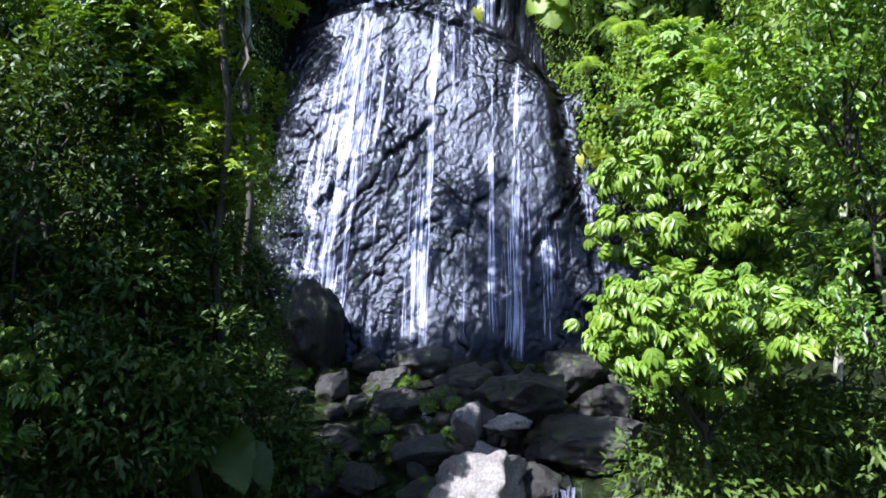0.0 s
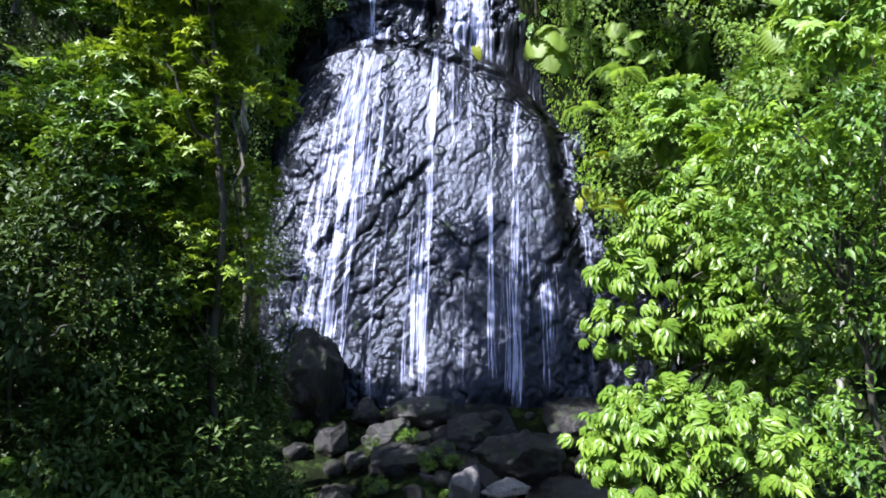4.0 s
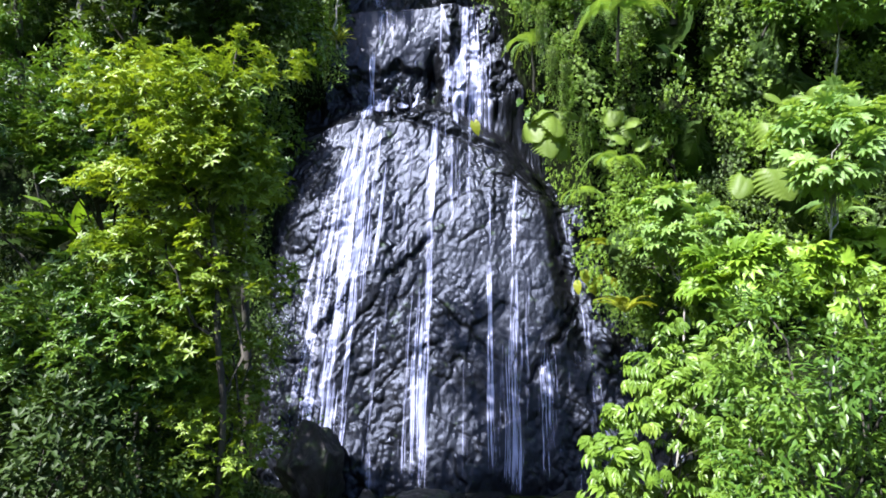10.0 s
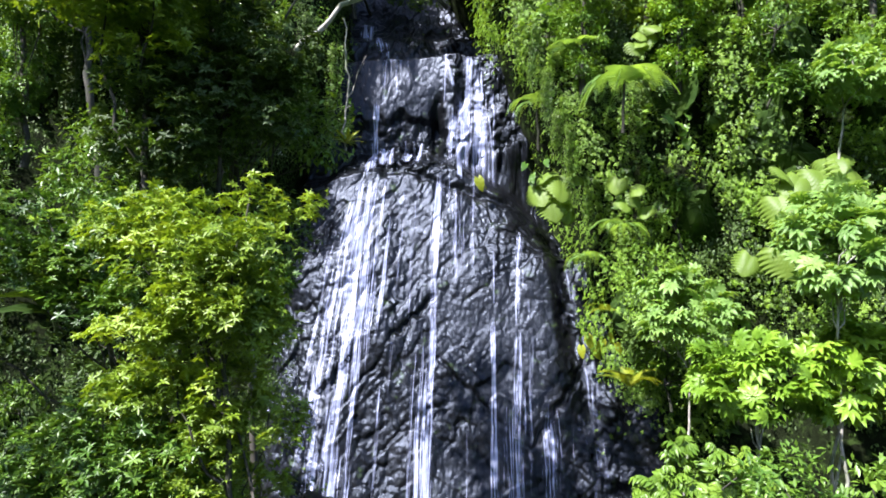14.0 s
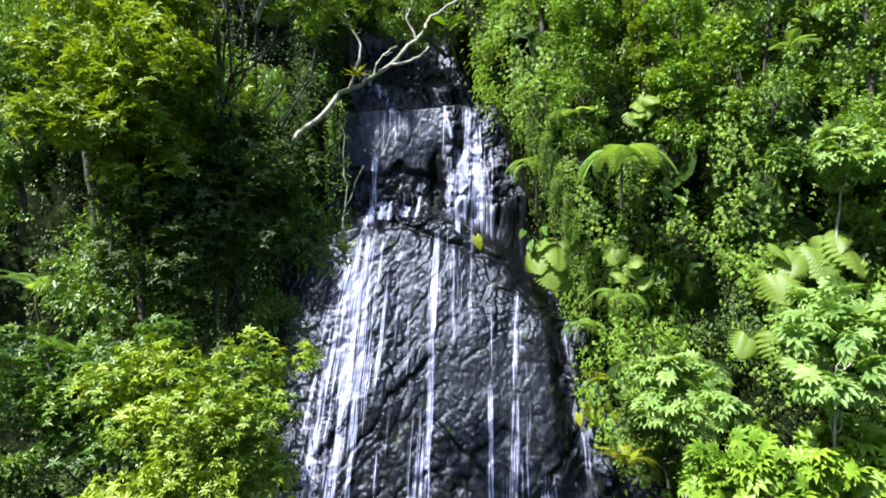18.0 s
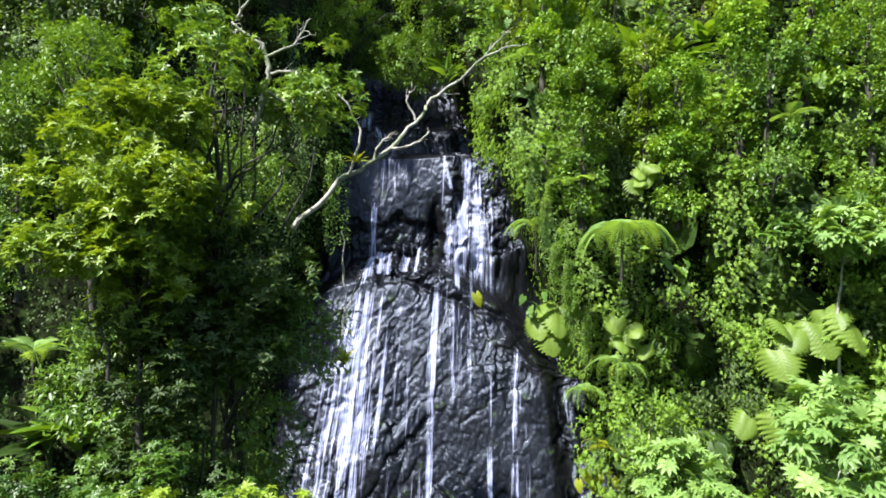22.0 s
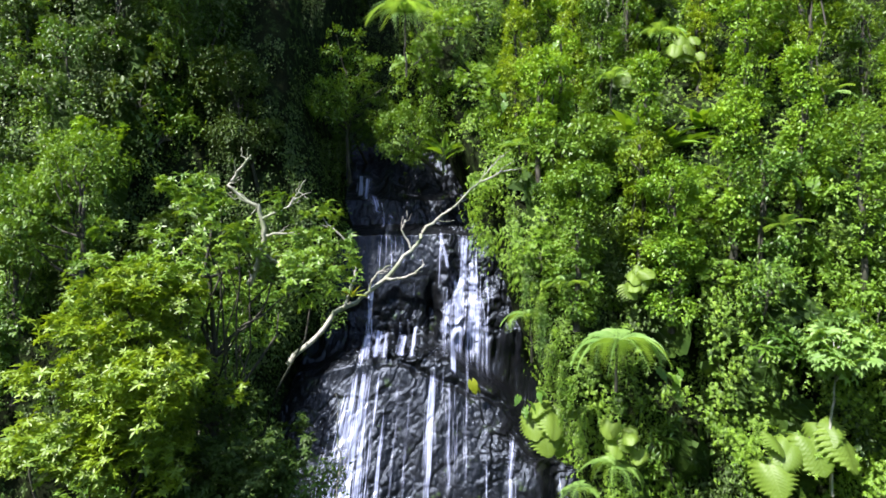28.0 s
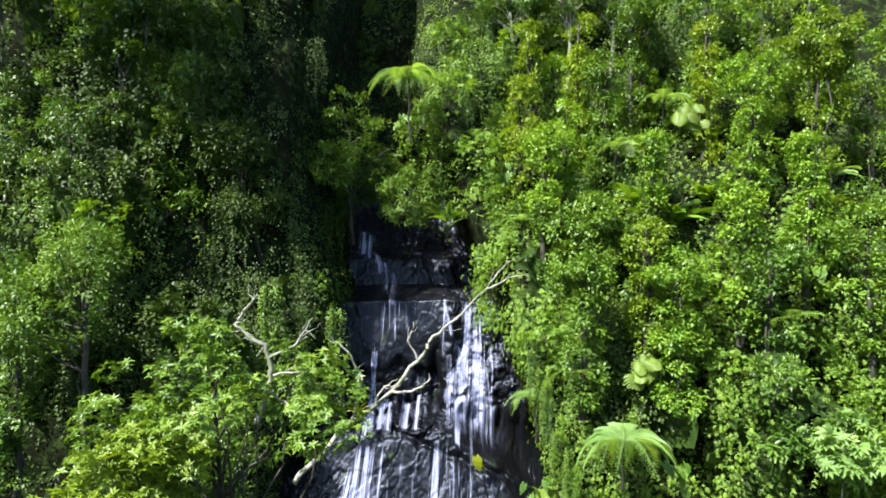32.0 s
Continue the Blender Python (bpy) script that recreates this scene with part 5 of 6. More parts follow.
leafy_plant("elephant_ear_plant", (5.1, 28.6, 15.3), BIG_LEAF, [(-0.5, 0, 0.35, 160, 50, 1.2), (0.6, -0.2, 0.5, 200, 42, 1.3), (0.1, -0.4, -0.3, 178, 62, 1.2), (0.9, 0.0, -0.5, 205, 60, 1.1), (-0.2, 0.2, 0.9, 150, 15, 1.0), (0.9, 0.1, 0.9, 220, 18, 1.0)],
            "plant with huge pale green heart-shaped leaves beside the falls")
leafy_plant("elephant_ear_plant", (14.2, 24.6, 14.5), BIG_LEAF, [(-0.1, 0, 0.2, 160, 52, 1.35), (0.9, 0.1, 1.0, 145, 40, 1.2), (1.7, 0.1, 1.3, 178, 48, 1.5), (2.9, 0.1, 1.5, 212, 44, 1.6), (2.2, 0.4, 1.9, 160, 30, 1.2), (1.0, -0.1, -1.2, 195, 75, 1.1), (0.2, 0.3, 1.3, 215, 35, 0.9)],
            "plant with huge lobed pale green leaves on the bank")
leafy_plant("elephant_ear_plant", (13.2, 23.0, 12.2), BIG_LEAF, [(0.0, -0.2, 0.3, 180, 60, 1.3), (-0.9, 0.3, 0.0, 155, 55, 0.9), (0.9, 0.3, 0.2, 215, 55, 1.0)], "plant with huge drooping green leaves on the bank")
leafy_plant("elephant_ear_plant", (-4.3, 11.4, -0.6), BIG_LEAF_DARK, [(0.2, -0.3, 0.6, 200, 35, 1.1), (-0.4, -0.1, 0.7, 150, 30, 1.0), (0.6, -0.2, 0.3, 230, 40, 0.8)], "large-leaved green plant in the shade of the stream bank")
leafy_plant("yellow_leaf_plant", (1.85, 32.6, 16.2), YELLOW_LEAF, [(0, -0.2, 0.3, 180, 75, 0.8), (0.3, -0.1, 0.0, 240, 40, 0.5)], "small plant with one yellow leaf on the rock ledge", root=(0.1, 0.9, -0.2))
leafy_plant("yellow_leaf_plant", (7.2, 28.4, 8.1), YELLOW_LEAF, [(-0.3, -0.3, 0.2, 170, 75, 0.7), (0.4, -0.3, 0.0, 190, 70, 0.7), (-0.6, -0.2, -0.3, 150, 70, 0.6), (0.8, -0.2, 0.3, 220, 60, 0.6), (0.0, -0.3, -0.4, 180, 75, 0.6), (1.1, -0.2, -0.2, 200, 70, 0.6)], "plant with drooping yellow leaves at the wet rock's edge")
g_e = np.random.default_rng(48)
for x, z, out, count, size, me in [(12.4, 33.6, 1.9, 4, 1.5, BIG_LEAF), (3.9, 31.4, 1.8, 4, 0.8, BIG_LEAF_FRESH), (-0.4, 37.0, 2.2, 3, 1.4, BIG_LEAF_FRESH), (9.6, 21.6, 2.4, 4, 1.0, BIG_LEAF), (18.4, 26.2, 2.6, 4, 1.1, BIG_LEAF_FRESH),
                                   (6.6, 17.4, 2.0, 5, 0.8, BIG_LEAF_FRESH), (9.2, 15.6, 2.2, 4, 0.9, BIG_LEAF), (11.6, 18.0, 2.6, 4, 0.9, BIG_LEAF_FRESH), (16.4, 35.0, 2.4, 4, 1.2, BIG_LEAF), (8.6, 36.4, 2.0, 4, 1.1, BIG_LEAF_FRESH)]:
    q, n = bank_point(np.array(x), np.array(z))
    specs = [(g_e.normal(0, 0.5), g_e.uniform(-0.4, 0.1), g_e.normal(0.1, 0.4), g_e.uniform(130, 230), g_e.uniform(15, 65), size * g_e.uniform(0.5, 0.85)) for _ in range(count + 2)]
    leafy_plant("broad_leaved_plant", tuple(q + n * out), me, specs, "plant with a few broad glossy green leaves on the steep bank", "plant", (0.0, 0.9, -0.7))
g_p = np.random.default_rng(44)


def strap_plant(place, leaf_me, count, length, label):
    specs = []
    for i in range(count):
        a = g_p.uniform(70, 290)
        specs.append((0.15 * math.cos(radians(a + 90)), 0.15 * math.sin(radians(a + 90)), g_p.uniform(0, 0.9), a, -g_p.uniform(25, 68), length * g_p.uniform(0.7, 1.1)))
    leafy_plant("banana_like_plant", place, leaf_me, specs, label, "plant", (0, 0.2, -0.8))


strap_plant((-16.8, 27.0, 9.6), STRAP_LEAF, 22, 2.6, "banana-like plant with long upright green leaves")
strap_plant((-18.6, 27.6, 9.2), STRAP_LEAF_DARK, 18, 2.5, "dark banana-like plant in the shade of the bank")
strap_plant((13.0, 33.4, 29.3), STRAP_LEAF, 19, 2.5, "banana-like plant with bright upright leaves high on the bank")
strap_plant((11.6, 34.6, 30.6), STRAP_LEAF, 10, 2.2, "banana-like plant with bright arching leaves on the bank")
strap_plant((15.4, 33.8, 30.6), STRAP_LEAF, 9, 2.2, "banana-like plant with bright leaves under hanging vines")
strap_plant((3.4, 39.6, 34.5), STRAP_LEAF, 9, 2.0, "bright banana-like plant near the top of the gully")
strap_plant((0.2, 36.4, 29.4), STRAP_LEAF, 7, 1.5, "small banana-like plant above the falls")

fern((7.7, 24.9, 19.8), FROND_FRESH, 15, 2.4, "tree fern with a wide crown of light fronds", 2.2, 1, 4)
fern((4.9, 30.6, 20.3), FROND_FRESH, 9, 1.9, "tree fern with light green fronds beside the upper falls", 2.5, 2, 8)
fern((-2.3, 36.4, 38.8), FROND_FRESH, 14, 2.7, "tall tree fern with long bright fronds high in the gully", 4.0, 3, 10)
fern((13.2, 39.0, 35.2), FROND_PALE, 12, 2.4, "tree fern with pale fronds high on the bank", 3.0, 4, 10)
fern((-19.4, 27.6, 14.0), FROND_PALE, 10, 2.2, "tree fern with pale grey-green fronds in the shade", 2.5, 5, 20)
fern((-17.2, 28.6, 14.6), FROND_PALE, 8, 1.9, "small tree fern with pale green fronds in the shade", 2.5, 6, 20)
fern((19.4, 27.0, 21.6), FROND_FRESH, 9, 2.0, "tree fern with green fronds on the steep bank", 2.0, 7, 25)
for k, (x, z, out, size) in enumerate([(6.3, 21.6, 2.2, 1.7), (9.8, 27.6, 2.4, 1.5), (4.6, 28.6, 1.8, 1.6), (14.8, 36.8, 2.4, 2.0), (16.6, 23.8, 2.6, 1.6), (11.2, 33.0, 2.2, 1.6), (20.4, 30.6, 2.4, 1.8), (6.4, 33.2, 2.0, 1.7)]):
    q, n = bank_point(np.array(x), np.array(z))
    fern(tuple(q + n * out), FROND_FRESH if k % 2 else FROND_PALE, 9, size, "fern with light green arching fronds on the steep bank", 1.6, 500 + k, 16)
fern((7.7, 24.2, 6.8), FROND_YELLOW, 9, 1.7, "fern with yellowing arching fronds", 0, 8, 40)
fern((7.9, 27.6, 9.6), FROND_YELLOW, 7, 1.3, "fern with yellow-green hanging fronds at the rock's edge", 0, 9, 10)
fern((8.4, 27.4, 13.6), FROND_FRESH, 9, 1.7, "fern with hanging yellow-green fronds on the bank", 0, 10, 5)
fern((6.9, 28.3, 12.2), FROND_FRESH, 8, 1.5, "fern with hanging green fronds over the wet rock", 0, 11, 0)
fern((1.5, 38.6, 30.4), FROND_FRESH, 8, 1.6, "fern with green fronds above the falls", 0, 12, 30)
fern((16.2, 23.6, 10.8), FROND_FRESH, 8, 1.6, "fern with green fronds among the bank's shrubs", 0, 13, 30)
fern((-6.2, 9.8, -1.2), FROND_DARK, 9, 1.1, "dark fern on the shaded stream bank", 0, 14, 30)


def vine_proto(seed, material, strands, length, size, label):
    """Thin stems that hang down, leafy all along."""
    g = np.random.default_rng(seed)
    ob = thing("hanging_vine", (0, 0, 0), label, "vine", "vines hanging from the banks")
    pos, ax, chunks = [], [], []
    for i in range(strands):
        n = 7
        L = length * g.uniform(0.5, 1.0)
        a = np.array([g.normal(0, 0.35), g.normal(0, 0.15), 0])
        line = bend(a, a + [g.normal(0, 0.25), g.normal(0, 0.1), -L], n, 0.12, 0, g)
        chunks.append(tube(line, np.full(n, 0.012), 3))
        m = int(L * 30)
        t = g.random(m) * (n - 1.01)
        k = t.astype(int)
        p = line[k] + (line[k + 1] - line[k]) * (t - k)[:, None]
        d = unit(g.normal(size=(m, 3)) * [1, 1, 0.4] + [0, -0.6, -0.5])
        pos.append(p + d * 0.1 * g.random((m, 1)) + g.normal(0, 0.07, (m, 3))), ax.append(d)
    pos, ax = np.concatenate(pos), np.concatenate(ax)
    up = unit(g.normal(0, 0.4, pos.shape) + [0, -0.6, 0.9])
    child("foliage", leaves("foliage", T_WIDE, pos, ax, up, 0.85 * size * g.uniform(0.6, 1.2, len(pos)), material), ob)
    v, f = merge(chunks)
    child("stem", raw_mesh("stem", v, f, STEM, True), ob)
    return ob


VINES = [vine_proto(201, LEAF_OLIVE, 9, 4.5, 0.17, "curtain of thin hanging vines with small yellow-green leaves"), vine_proto(202, LEAF_FRESH, 8, 3.5, 0.19, "curtain of bright leafy hanging vines"),
         vine_proto(203, LEAF_MID, 9, 5.5, 0.18, "curtain of long leafy hanging vines"), vine_proto(204, LEAF_DARK, 9, 5.0, 0.18, "curtain of hanging vines, coloured dark for the shade")]
g_v = np.random.default_rng(77)
n_v = 0
while n_v < 120:
    x, z = g_v.uniform(-26, 26), g_v.uniform(9, 50)
    if not clear_of_water(x, z - 2.5) or not clear_of_water(x, z) or any(abs(x - fx) < r and fz - 1 < z < fz + 5 for fx, fz, r in FREE):
        continue
    p, n = bank_point(np.array(x), np.array(z))
    # vine colour follows the light too: dark ones only on the shaded side
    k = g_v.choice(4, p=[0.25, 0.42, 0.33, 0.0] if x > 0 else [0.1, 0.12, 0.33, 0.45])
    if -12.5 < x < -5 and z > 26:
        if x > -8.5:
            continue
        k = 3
    s = g_v.uniform(0.7, 1.3)
    m = pose(*(p + n * (float(lump(x, z)) + g_v.uniform(0.2, 0.6))), 0, 0, g_v.uniform(-30, 30)) @ Matrix.Diagonal((s, s, s, 1))
    ob = copy_thing(VINES[k], m)
    ob.matrix_basis = m
    n_v += 1
for k, ob in enumerate(VINES):
    p, n = bank_point(np.array((9.5, 14.0, 18.5, -12.0)[k]), np.array((20.0, 27.0, 33.0, 31.0)[k]))
    ob.location = p + n * 1.3

# trees wrapped in climbing plants
def column(x, y, z0, z1, r, material, label, seed, clumps=46, top=1.2):
    h = z1 - z0
    blobs = [(x, y, z0 + h * (i + 0.5) / 5, r * (1 + 0.3 * math.sin(i * 2.1 + seed)), r, h / 8) for i in range(5)] + [(x, y, z1, r * top, r * top, r * 0.9)]
    return tree((x, y + 0.2, z0), blobs, material, label, clumps, 12, 8, 0.2, T_WIDE, 0.14, (x, y, z1), seed, (0.35, 0.6), None, 5)


for x, y, z, size in [(-7.5, 38.6, 31.2, 1.1), (-8.3, 38.2, 30.4, 1.0), (-7.0, 40.6, 31.6, 0.9), (-8.9, 38.0, 31.6, 1.1), (-6.8, 42.0, 32.6, 0.7)]:
    m = pose(x, y, z, 0, 0, 20 * x) @ Matrix.Diagonal((size, size, size, 1))
    copy_thing(VINES[3], m).matrix_basis = m

column(-19.8, 27.0, 17.0, 26.7, 0.75, LEAF_MID, "tall trunk wrapped in climbing plants", 301, 70)
column(-14.9, 34.0, 27, 38.5, 0.75, LEAF_FRESH, "trunk wrapped in bright climbing plants", 302, 46, 1.0)
column(-18.6, 33.0, 26, 39, 1.4, LEAF_MID, "tree draped with grey-green vines", 303, 70, 1.6)
column(-22.8, 32.0, 22, 36, 1.7, LEAF_MID, "tree draped with leafy vines", 304, 70, 1.5)
column(-13.0, 34.4, 27, 38, 1.1, LEAF_DARK, "dark tree draped with vines in the shade", 305, 60, 1.3)
column(7.6, 41.0, 33, 41, 0.7, LEAF_FRESH, "trunk wrapped in bright climbing plants", 306, 40, 1.2)
column(20.0, 30.6, 27, 39.5, 1.0, LEAF_LIME, "tree draped with a curtain of yellow-green vines", 307, 100, 1.6)
column(23.4, 32.0, 27, 37, 1.2, LEAF_MID, "tree draped with leafy vines", 308, 60, 1.4)
column(8.0, 31.2, 24, 29.6, 1.3, LEAF_MID, "mound of dark green climbing plants over a stump", 309, 110, 1.0)
column(14.0, 41.0, 34, 42, 0.8, LEAF_MID, "trunk wrapped in climbing plants", 310, 40, 1.4)

for k, (x, z0, z1, r, mat) in enumerate([(5.6, 27, 34, 0.8, LEAF_FRESH), (10.2, 31, 39.5, 0.9, LEAF_OLIVE), (12.6, 35, 44, 0.9, LEAF_MID), (17.2, 29, 38, 1.1, LEAF_FRESH), (18.8, 20, 29, 1.2, LEAF_OLIVE),
                                        (23.0, 20, 29, 1.2, LEAF_FRESH), (11.0, 20.5, 27, 0.9, LEAF_FRESH), (15.0, 21, 28, 1.0, LEAF_MID), (6.6, 20.5, 27, 0.8, LEAF_OLIVE), (25.5, 28, 40, 1.4, LEAF_OLIVE), (18.0, 38, 47, 1.2, LEAF_MID)]):
    y = float(face_y(x, 0.5 * (z0 + z1))) - 3.0
    column(x, y, z0, z1, r, mat, "tree trunk draped with leafy climbing plants", 330 + k, 62, 1.5)

for k, (x, z0, z1) in enumerate([(4.6, 30, 38), (7.0, 29, 36), (8.8, 34, 43), (11.4, 27, 34), (13.4, 37, 46), (14.2, 24, 31), (16.2, 33, 42), (17.6, 25, 33), (19.6, 34, 43), (21.8, 24, 33), (9.8, 23, 29), (22.6, 36, 45), (5.8, 35, 43)]):
    y = float(face_y(x, 0.5 * (z0 + z1))) - 3.2 - 0.5 * (k % 3)
    column(x, y, z0, z1, 0.42 + 0.06 * (k % 3), LEAF_FRESH if k % 2 else LEAF_LIME, "slender trunk wrapped in bright yellow-green climbing plants", 360 + k, 40, 1.3)

# trees on the left-hand slope and at the head of the gully
tree((-15.6, 26.2, 16.0), [(-16.2, 26.2, 27.2, 1.7, 1.5, 1.7), (-18.5, 26.5, 24.6, 2.4, 1.8, 2.0)], LEAF_OLIVE, "leafy tree with a light green crown on the slope", 90, 14, 8, 0.22, seed=52, trunk_r=0.16)
tree((-6.2, 40.0, 29.0), [(-6.4, 39.4, 36.8, 1.4, 1.2, 2.2), (-4.0, 39.2, 35.0, 1.4, 1.2, 1.6), (-7.6, 39.2, 33.6, 1.4, 1.2, 1.6), (-6.9, 37.0, 33.2, 1.3, 1.2, 1.7)], LEAF_OLIVE, "small tree growing in the shaded gully above the falls", 60, 13, 8, 0.22, seed=53, trunk_r=0.12)
tree((0.2, 39.5, 29.5), [(-2.4, 38.2, 31.2, 1.7, 1.3, 1.7), (-0.4, 38.2, 33.4, 1.9, 1.3, 1.8), (0.6, 38.4, 31.2, 1.4, 1.2, 1.5)], LEAF_OLIVE, "leafy tree leaning over the top of the falls", 80, 13, 8, 0.22, seed=54, trunk_r=0.12)
tree((-5.6, 44.6, 31.0), [(-6.4, 42.6, 32.6, 1.5, 0.9, 1.7), (-4.6, 42.4, 33.0, 1.6, 0.9, 1.7), (-2.8, 42.2, 31.6, 1.5, 0.9, 1.3), (-1.2, 41.6, 30.4, 1.2, 0.9, 1.2)], LEAF_OLIVE, "shaded bushy tree hanging over the top of the falls", 90, 13, 8, 0.2, seed=63, trunk_r=0.1)
tree((-17.0, 36.0, 30.0), [(-17.0, 35.0, 41.0, 3.4, 2.0, 2.4), (-21.0, 34.5, 40.0, 2.6, 2.0, 2.4)], LEAF_MID, "tall tree with a broad crown high on the slope", 100, 13, 8, 0.24, seed=55, trunk_r=0.2)
tree((4.9, 43.6, 36.0), [(4.9, 43.4, 46.5, 2.6, 1.6, 1.6)], LEAF_MID, "tall pale-trunked tree at the top of the bank", 60, 12, 8, 0.24, seed=56, trunk_r=0.16, bark=BARK_PALE)
tree((9.2, 43.4, 36.5), [(9.2, 43.2, 47.0, 2.4, 1.6, 1.6)], LEAF_MID, "tall pale-trunked tree at the top of the bank", 50, 12, 8, 0.24, seed=57, trunk_r=0.18, bark=BARK_PALE)
tree((12.4, 43.4, 37.0), [(12.4, 43.0, 47.0, 2.4, 1.6, 1.6)], LEAF_DARK, "tall pale-trunked tree at the top of the bank", 50, 12, 8, 0.24, seed=58, trunk_r=0.16, bark=BARK_PALE)

tree((-10.0, 34.6, 25.0), [(-11.4, 34.0, 30.6, 1.6, 1.3, 1.6), (-12.2, 33.4, 33.6, 1.8, 1.4, 1.6)], LEAF_DARK, "dark tree leaning out from the cliff", 95, 13, 8, 0.22, seed=59, trunk_r=0.14)

# unseen trees on the left-hand bank beside the camera, added to shade the near plants
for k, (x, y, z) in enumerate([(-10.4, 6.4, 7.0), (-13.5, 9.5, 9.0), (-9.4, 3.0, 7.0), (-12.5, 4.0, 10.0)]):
    # extra crown out of view, set towards the sun for more shade
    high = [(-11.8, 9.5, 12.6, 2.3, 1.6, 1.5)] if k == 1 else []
    tree((x, y, gz(x, y)), [(x, y, z, 2.4, 2.2, 2.6), (x + 0.5, y, z - 4, 2.4, 2.2, 3.0)] + high, LEAF_DARK, "dense unseen tree added to shade the left bank", 80, 10, 7, 0.34, seed=60 + k, trunk_r=0.18, limbs=8)


# two trees added with crowns out of view, to shade the upper left cliff
for k, (base, top, r) in enumerate([((-20.6, 34.2, 39.0), (-20.0, 27.0, 51.0), 3.2), ((-25.0, 33.0, 39.0), (-22.5, 28.0, 50.0), 3.6)]):
    tree(base, [(*top, r, r, 2.6)] + layered(*top, r * 1.1, r * 1.1, 3.2, 12, 440 + k), LEAF_MID, "tall tree with an unseen crown, added to shade the gully's cliff", 90, 9, 6, 0.42, seed=450 + k, trunk_r=0.14, limbs=10)


def dead_wood(name, lines, label, twigs=1, shift=(0, 0, 0)):
    """Bare pale branches; the first line is the main stem. Each: points, thickness at its two ends."""
    g = np.random.default_rng(len(lines) * 7 + 1)
    lines = [(np.array(pts, float) + np.array(shift), r0, r1) for pts, r0, r1 in lines]
    origin = np.array(lines[0][0][0], float)
    ob = thing(name, origin, label, "dead branch")
    for i, (pts, r0, r1) in enumerate(lines):
        pts = np.array(pts, float) - origin
        fine = np.concatenate([bend(a, b, 7, 0.2, 0, g)[:-1] for a, b in zip(pts[:-1], pts[1:])] + [pts[-1:]])
        v, f = tube(fine, np.linspace(r0, r1, len(fine)), 7, 0.25)
        child("main_stem" if i == 0 else "twig", raw_mesh("branch", v, f, BARK_PALE, True), ob)
        for _ in range(twigs * (len(pts) - 1)):
            k = int(g.integers(len(fine) // 3, len(fine) - 1))
            d = unit(unit(fine[k + 1] - fine[k]) + g.normal(0, 0.7, 3) + [0, 0, 0.3])
            v, f = tube(bend(fine[k], fine[k] + d * g.uniform(0.3, 0.8), 6, 0.4, 0, g), np.linspace(min(r1, 0.02), 0.005, 6), 4)
            child("twig", raw_mesh("branch", v, f, BARK_PALE, True), ob)
    return ob


dead_wood("dead_branch", [([(-5.3, 20.7, 19.6), (-3.9, 21.0, 21.2), (-2.6, 21.4, 22.1), (-1.0, 22.0, 23.7), (-0.6, 22.1, 24.4), (0.6, 22.4, 25.4), (1.6, 22.6, 26.4), (2.6, 22.9, 27.5)], 0.105, 0.018),
                          ([(1.6, 22.6, 26.4), (2.4, 22.7, 26.8), (3.3, 22.9, 27.0)], 0.05, 0.015), ([(-2.0, 21.6, 22.6), (-1.2, 21.4, 22.7), (-0.5, 21.3, 23.2)], 0.07, 0.02),
                          ([(-3.4, 21.1, 21.6), (-3.0, 21.2, 23.2), (-3.5, 21.0, 24.2), (-4.2, 20.9, 24.9)], 0.06, 0.015), ([(-1.0, 22.0, 23.7), (-1.4, 21.9, 24.5), (-1.2, 21.9, 25.2)], 0.05, 0.015),
                          ([(-2.6, 21.4, 22.1), (-2.2, 21.3, 22.9), (-1.7, 21.2, 23.2)], 0.05, 0.015)], "bare pale fallen branch leaning across the upper falls")
dead_wood("dead_branch", [([(-6.6, 16.6, 22.2), (-6.1, 16.5, 23.6), (-6.3, 16.5, 24.6), (-7.2, 16.4, 25.2), (-6.5, 16.4, 26.1)], 0.10, 0.03), ([(-6.2, 16.5, 24.2), (-5.4, 16.6, 24.6), (-4.9, 16.6, 25.4)], 0.05, 0.014),
                          ([(-6.1, 16.5, 23.7), (-5.2, 16.5, 23.8)], 0.06, 0.015), ([(-6.2, 16.5, 23.2), (-5.2, 16.5, 22.6), (-4.9, 16.5, 22.9)], 0.06, 0.015)], "bare crooked pale branches rising from the tree's crown", 3, (0.9, 0.9, 0.4))
dead_wood("dead_branch", [([(-4.9, 15.0, 8.6), (-5.0, 14.9, 9.8), (-4.6, 14.8, 10.6), (-4.3, 14.7, 12.0)], 0.09, 0.04)], "short pale leaning dead trunk")

# vines along the edge of the upper falls
for k in range(16):
    z = 15.5 + 0.75 * k
    x = float(np.interp(z, [14, 17, 19, 26, 34], [7.4, 6.4, 5.7, 4.0, 1.4])) + 0.3 * math.sin(k * 2.3)
    m = pose(x, float(face_y(x + 0.7, z)) - 1.1, z, 0, 0, 40 * math.sin(k * 1.7)) @ Matrix.Diagonal((0.55, 0.55, 0.5, 1))
    ob = copy_thing(VINES[(1, 2, 2)[k % 3]], m)
    ob.matrix_basis = m

# low plants on the ground of the near banks
g_l = np.random.default_rng(66)
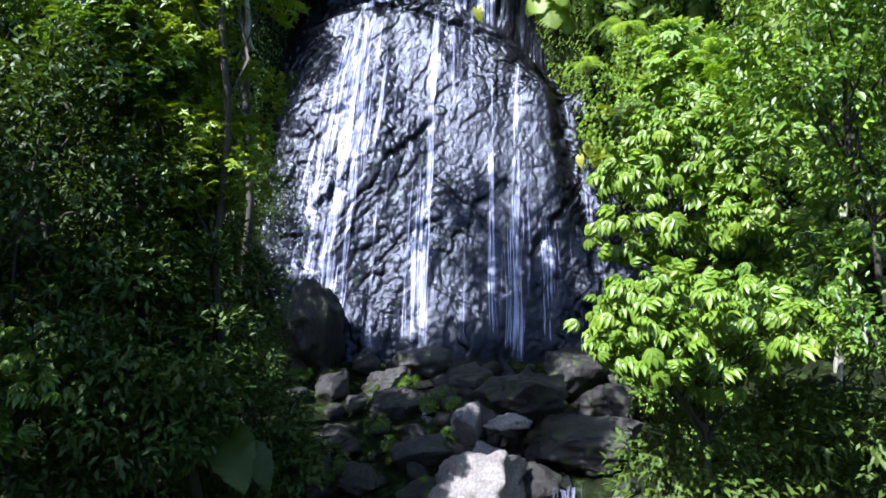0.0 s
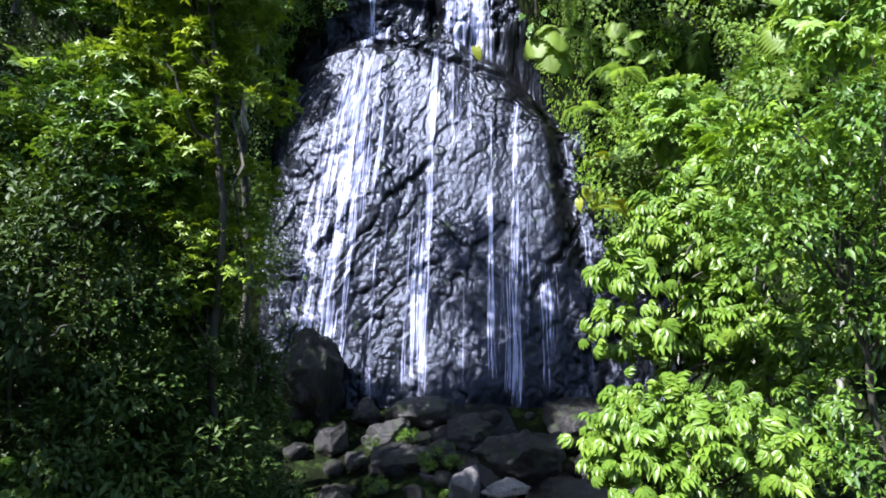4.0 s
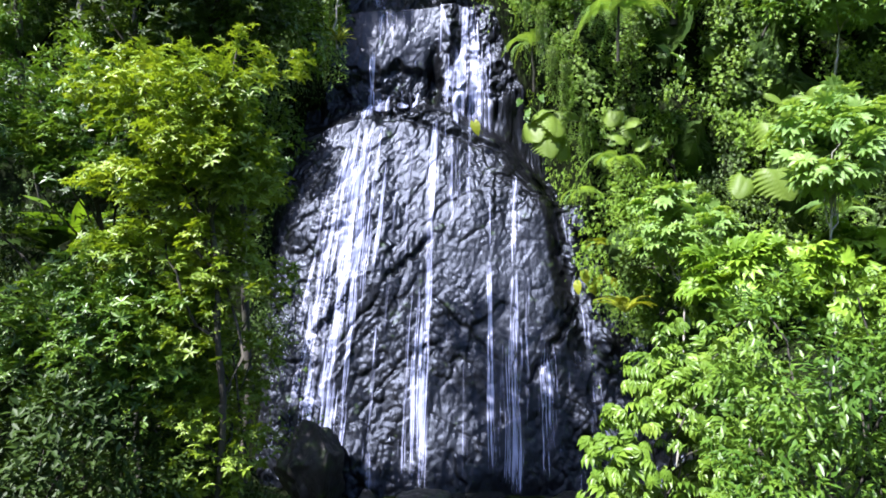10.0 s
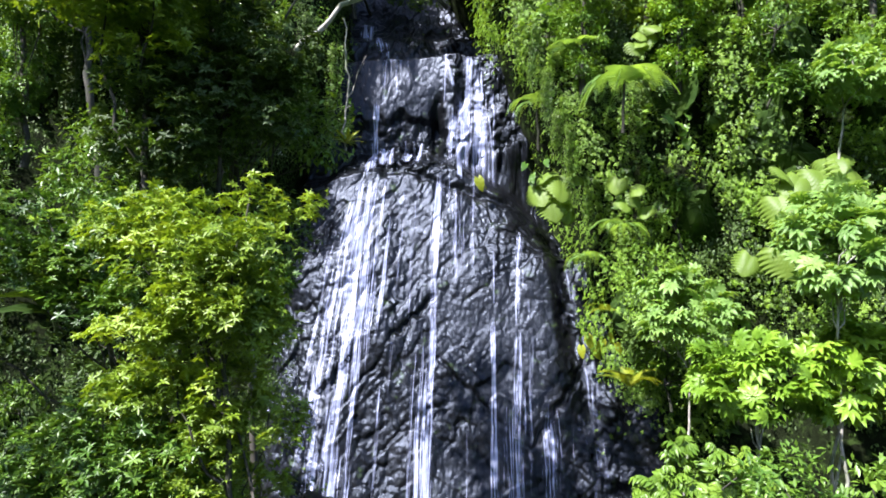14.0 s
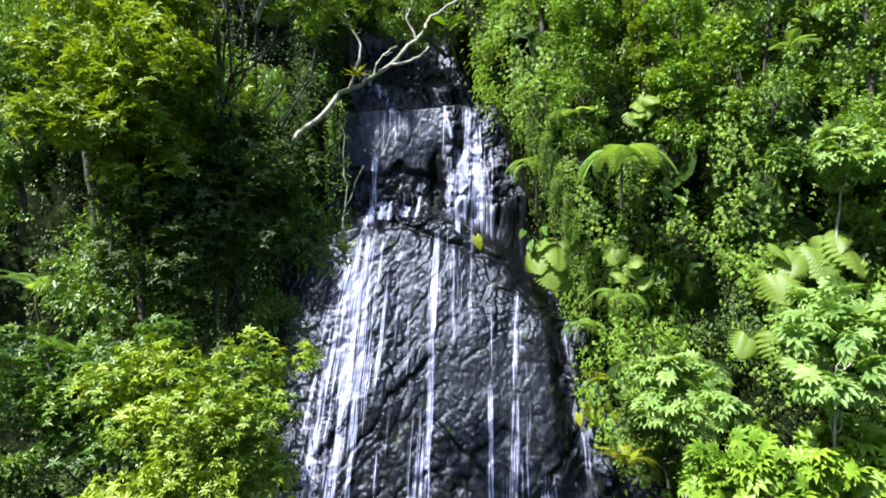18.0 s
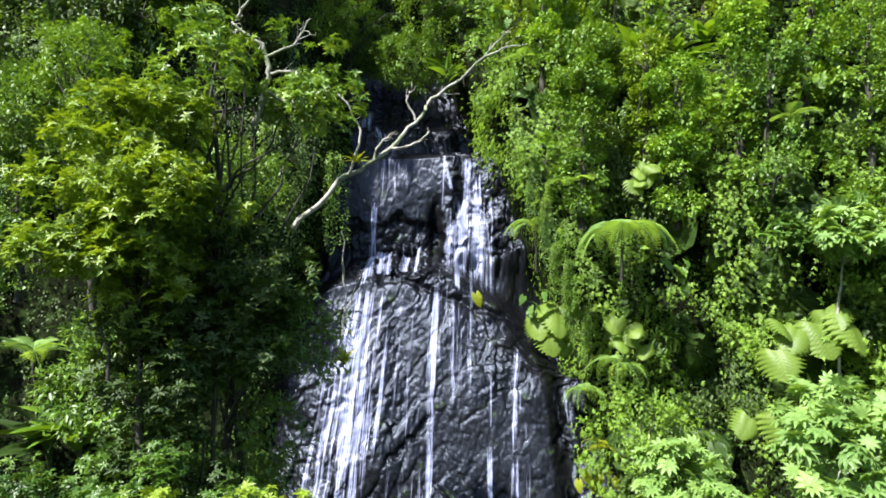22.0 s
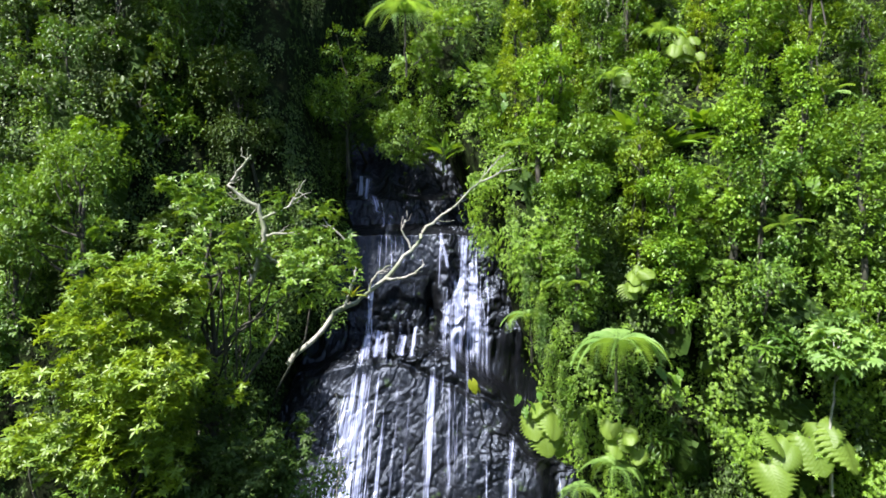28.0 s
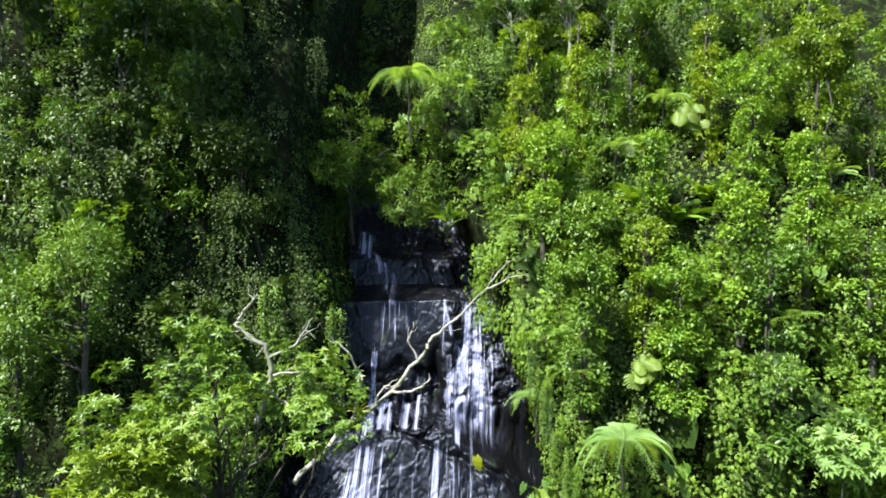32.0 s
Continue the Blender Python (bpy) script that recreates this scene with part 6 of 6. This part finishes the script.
for k in range(34):
    side = 1 if k % 2 else -1
    x, y = side * g_l.uniform(4.6, 10.5), g_l.uniform(8.5, 24.0)
    if abs(x) > 0.76 * y + 1.5 or (y > 14 and abs(x) < 6.4):
        continue
    s = g_l.uniform(0.7, 1.2)
    m = pose(x, y, gz(x, y) + 0.25 * s, 0, 0, g_l.uniform(0, 360)) @ Matrix.Diagonal((s, s, s, 1))
    ob = copy_thing(PROTOS[3 if side < 0 else (0, 3, 4)[k % 3]], m)
    ob.matrix_basis = m
    ob["label"] = "low leafy shrub on the ground of the stream bank"
    ob["group"] = "shrubs on the banks"


# ---- the stream between the boulders ----
def stream_material():
    m, nt, bsdf, out = node_material("stream_water")
    bsdf.inputs["Base Color"].default_value = (0.012, 0.014, 0.012, 1)
    bsdf.inputs["Roughness"].default_value = 0.08
    tex = add(nt, "ShaderNodeTexNoise", Scale=5.0, Detail=4.0)
    co = nt.nodes.new("ShaderNodeTexCoord")
    nt.links.new(co.outputs["Object"], tex.inputs["Vector"])
    bp = add(nt, "ShaderNodeBump", Strength=0.4, Distance=0.05)
    nt.links.new(tex.outputs["Fac"], bp.inputs["Height"])
    nt.links.new(bp.outputs[0], bsdf.inputs["Normal"])
    return m


def stream():
    t = np.linspace(0, 1, 60)
    y = 26.2 - 26.0 * t
    x = 0.4 + 2.6 * step(0.1, 0.45, t) + 0.5 * np.sin(t * 9)
    w = 1.6 + 0.8 * np.sin(t * 7 + 1)
    u = np.linspace(-1, 1, 7)
    xx = x[:, None] + w[:, None] * u[None]
    yy = y[:, None] + 0 * xx
    drop = -0.02 * np.round(6 * t)[:, None]
    z = ground_z(x, y, face_y(x, FOOT_Z))[:, None] + 0.22 + drop + 0 * xx
    me = raw_mesh("stream", np.stack([xx, yy, z], -1).reshape(-1, 3), grid_faces(60, 7)[:, ::-1], stream_material(), True)
    tagged(new("stream", me), "shallow dark stream running between the boulders", "water", kind="structure")
    fall = thing("small_cascade", (3.3, 15.2, -3.4), "little white cascade between two boulders", "waterfall")
    for k in range(3):
        t2 = np.linspace(0, 1, 10)
        u2 = np.linspace(0, 1, 9)
        px = (-0.9 + 0.25 * k) + 1.4 * u2[None] + 0.05 * np.sin(t2[:, None] * 6 + k)
        py = 0.5 + 0.05 * k - 0.8 * t2[:, None] + 0 * px
        pz = 0.5 - 0.8 * t2[:, None] ** 1.6 + 0.08 * np.sin(u2[None] * 7 + 2 * k)
        uv = np.stack(np.broadcast_arrays(u2[None], t2[:, None]), -1).reshape(-1, 2)
        me = raw_mesh("water_thread", np.stack([px, py, pz], -1).reshape(-1, 3), grid_faces(10, 9)[:, ::-1], WATER_THIN, True, uv)
        add_flow(me, grid_faces(10, 9)[:, ::-1], 1.4 * u2[None], 1.1 * t2[:, None])
        child("water_thread", me, fall)


stream()

dead_wood("dead_branch", [([(-2.9, 17.0, 15.4), (-2.85, 17.1, 17.2), (-3.0, 17.2, 19.4)], 0.035, 0.015), ([(-2.87, 17.1, 17.0), (-2.3, 17.0, 18.2)], 0.02, 0.008)], "thin bare upright twig")
BROMELIAD = blade("leaf", LEAF_YELLOW, 1.0, 0.1, 0.0, 0.5, 0.0, 0.0, 0.4, 10, 5)
for place, count in (((-2.85, 16.9, 15.6), 16), ((-3.1, 21.0, 22.0), 12)):
    specs = [(0, 0, 0, 360 * i / count, -30 - 25 * (i % 3), 0.5) for i in range(count)]
    leafy_plant("bromeliad", place, BROMELIAD, specs, "small yellow and red bromeliad growing on a branch", "plant", (0, 0.02, -0.1))

# shrubs round the tall-leaved plants high on the bank
g_s = np.random.default_rng(31)
for k in range(26):
    x, z = g_s.uniform(8.5, 19.0), g_s.uniform(30.5, 39.0)
    q, n = bank_point(np.array(x), np.array(z))
    s = g_s.uniform(0.6, 1.0)
    m = pose(*(q + n * 0.3), g_s.uniform(-10, 20), 0, g_s.uniform(0, 360)) @ Matrix.Diagonal((s, s, s, 1))
    ob = copy_thing(PROTOS[(0, 1, 4)[k % 3]], m)
    ob.matrix_basis = m
    ob["group"] = "shrubs on the banks"

# weeds between the stones of the stream bed
g_d = np.random.default_rng(12)
for k in range(18):
    x, y = g_d.uniform(-6.0, 1.0), g_d.uniform(15.0, 23.5)
    s = g_d.uniform(0.22, 0.42)
    m = pose(x, y, gz(x, y) + 0.3, 0, 0, g_d.uniform(0, 360)) @ Matrix.Diagonal((s, s, s, 1))
    ob = copy_thing(PROTOS[(0, 3, 4)[k % 3]], m)
    ob.matrix_basis = m
    ob["label"] = "small green weed growing between the stones"
    ob["group"] = "weeds in the stream bed"
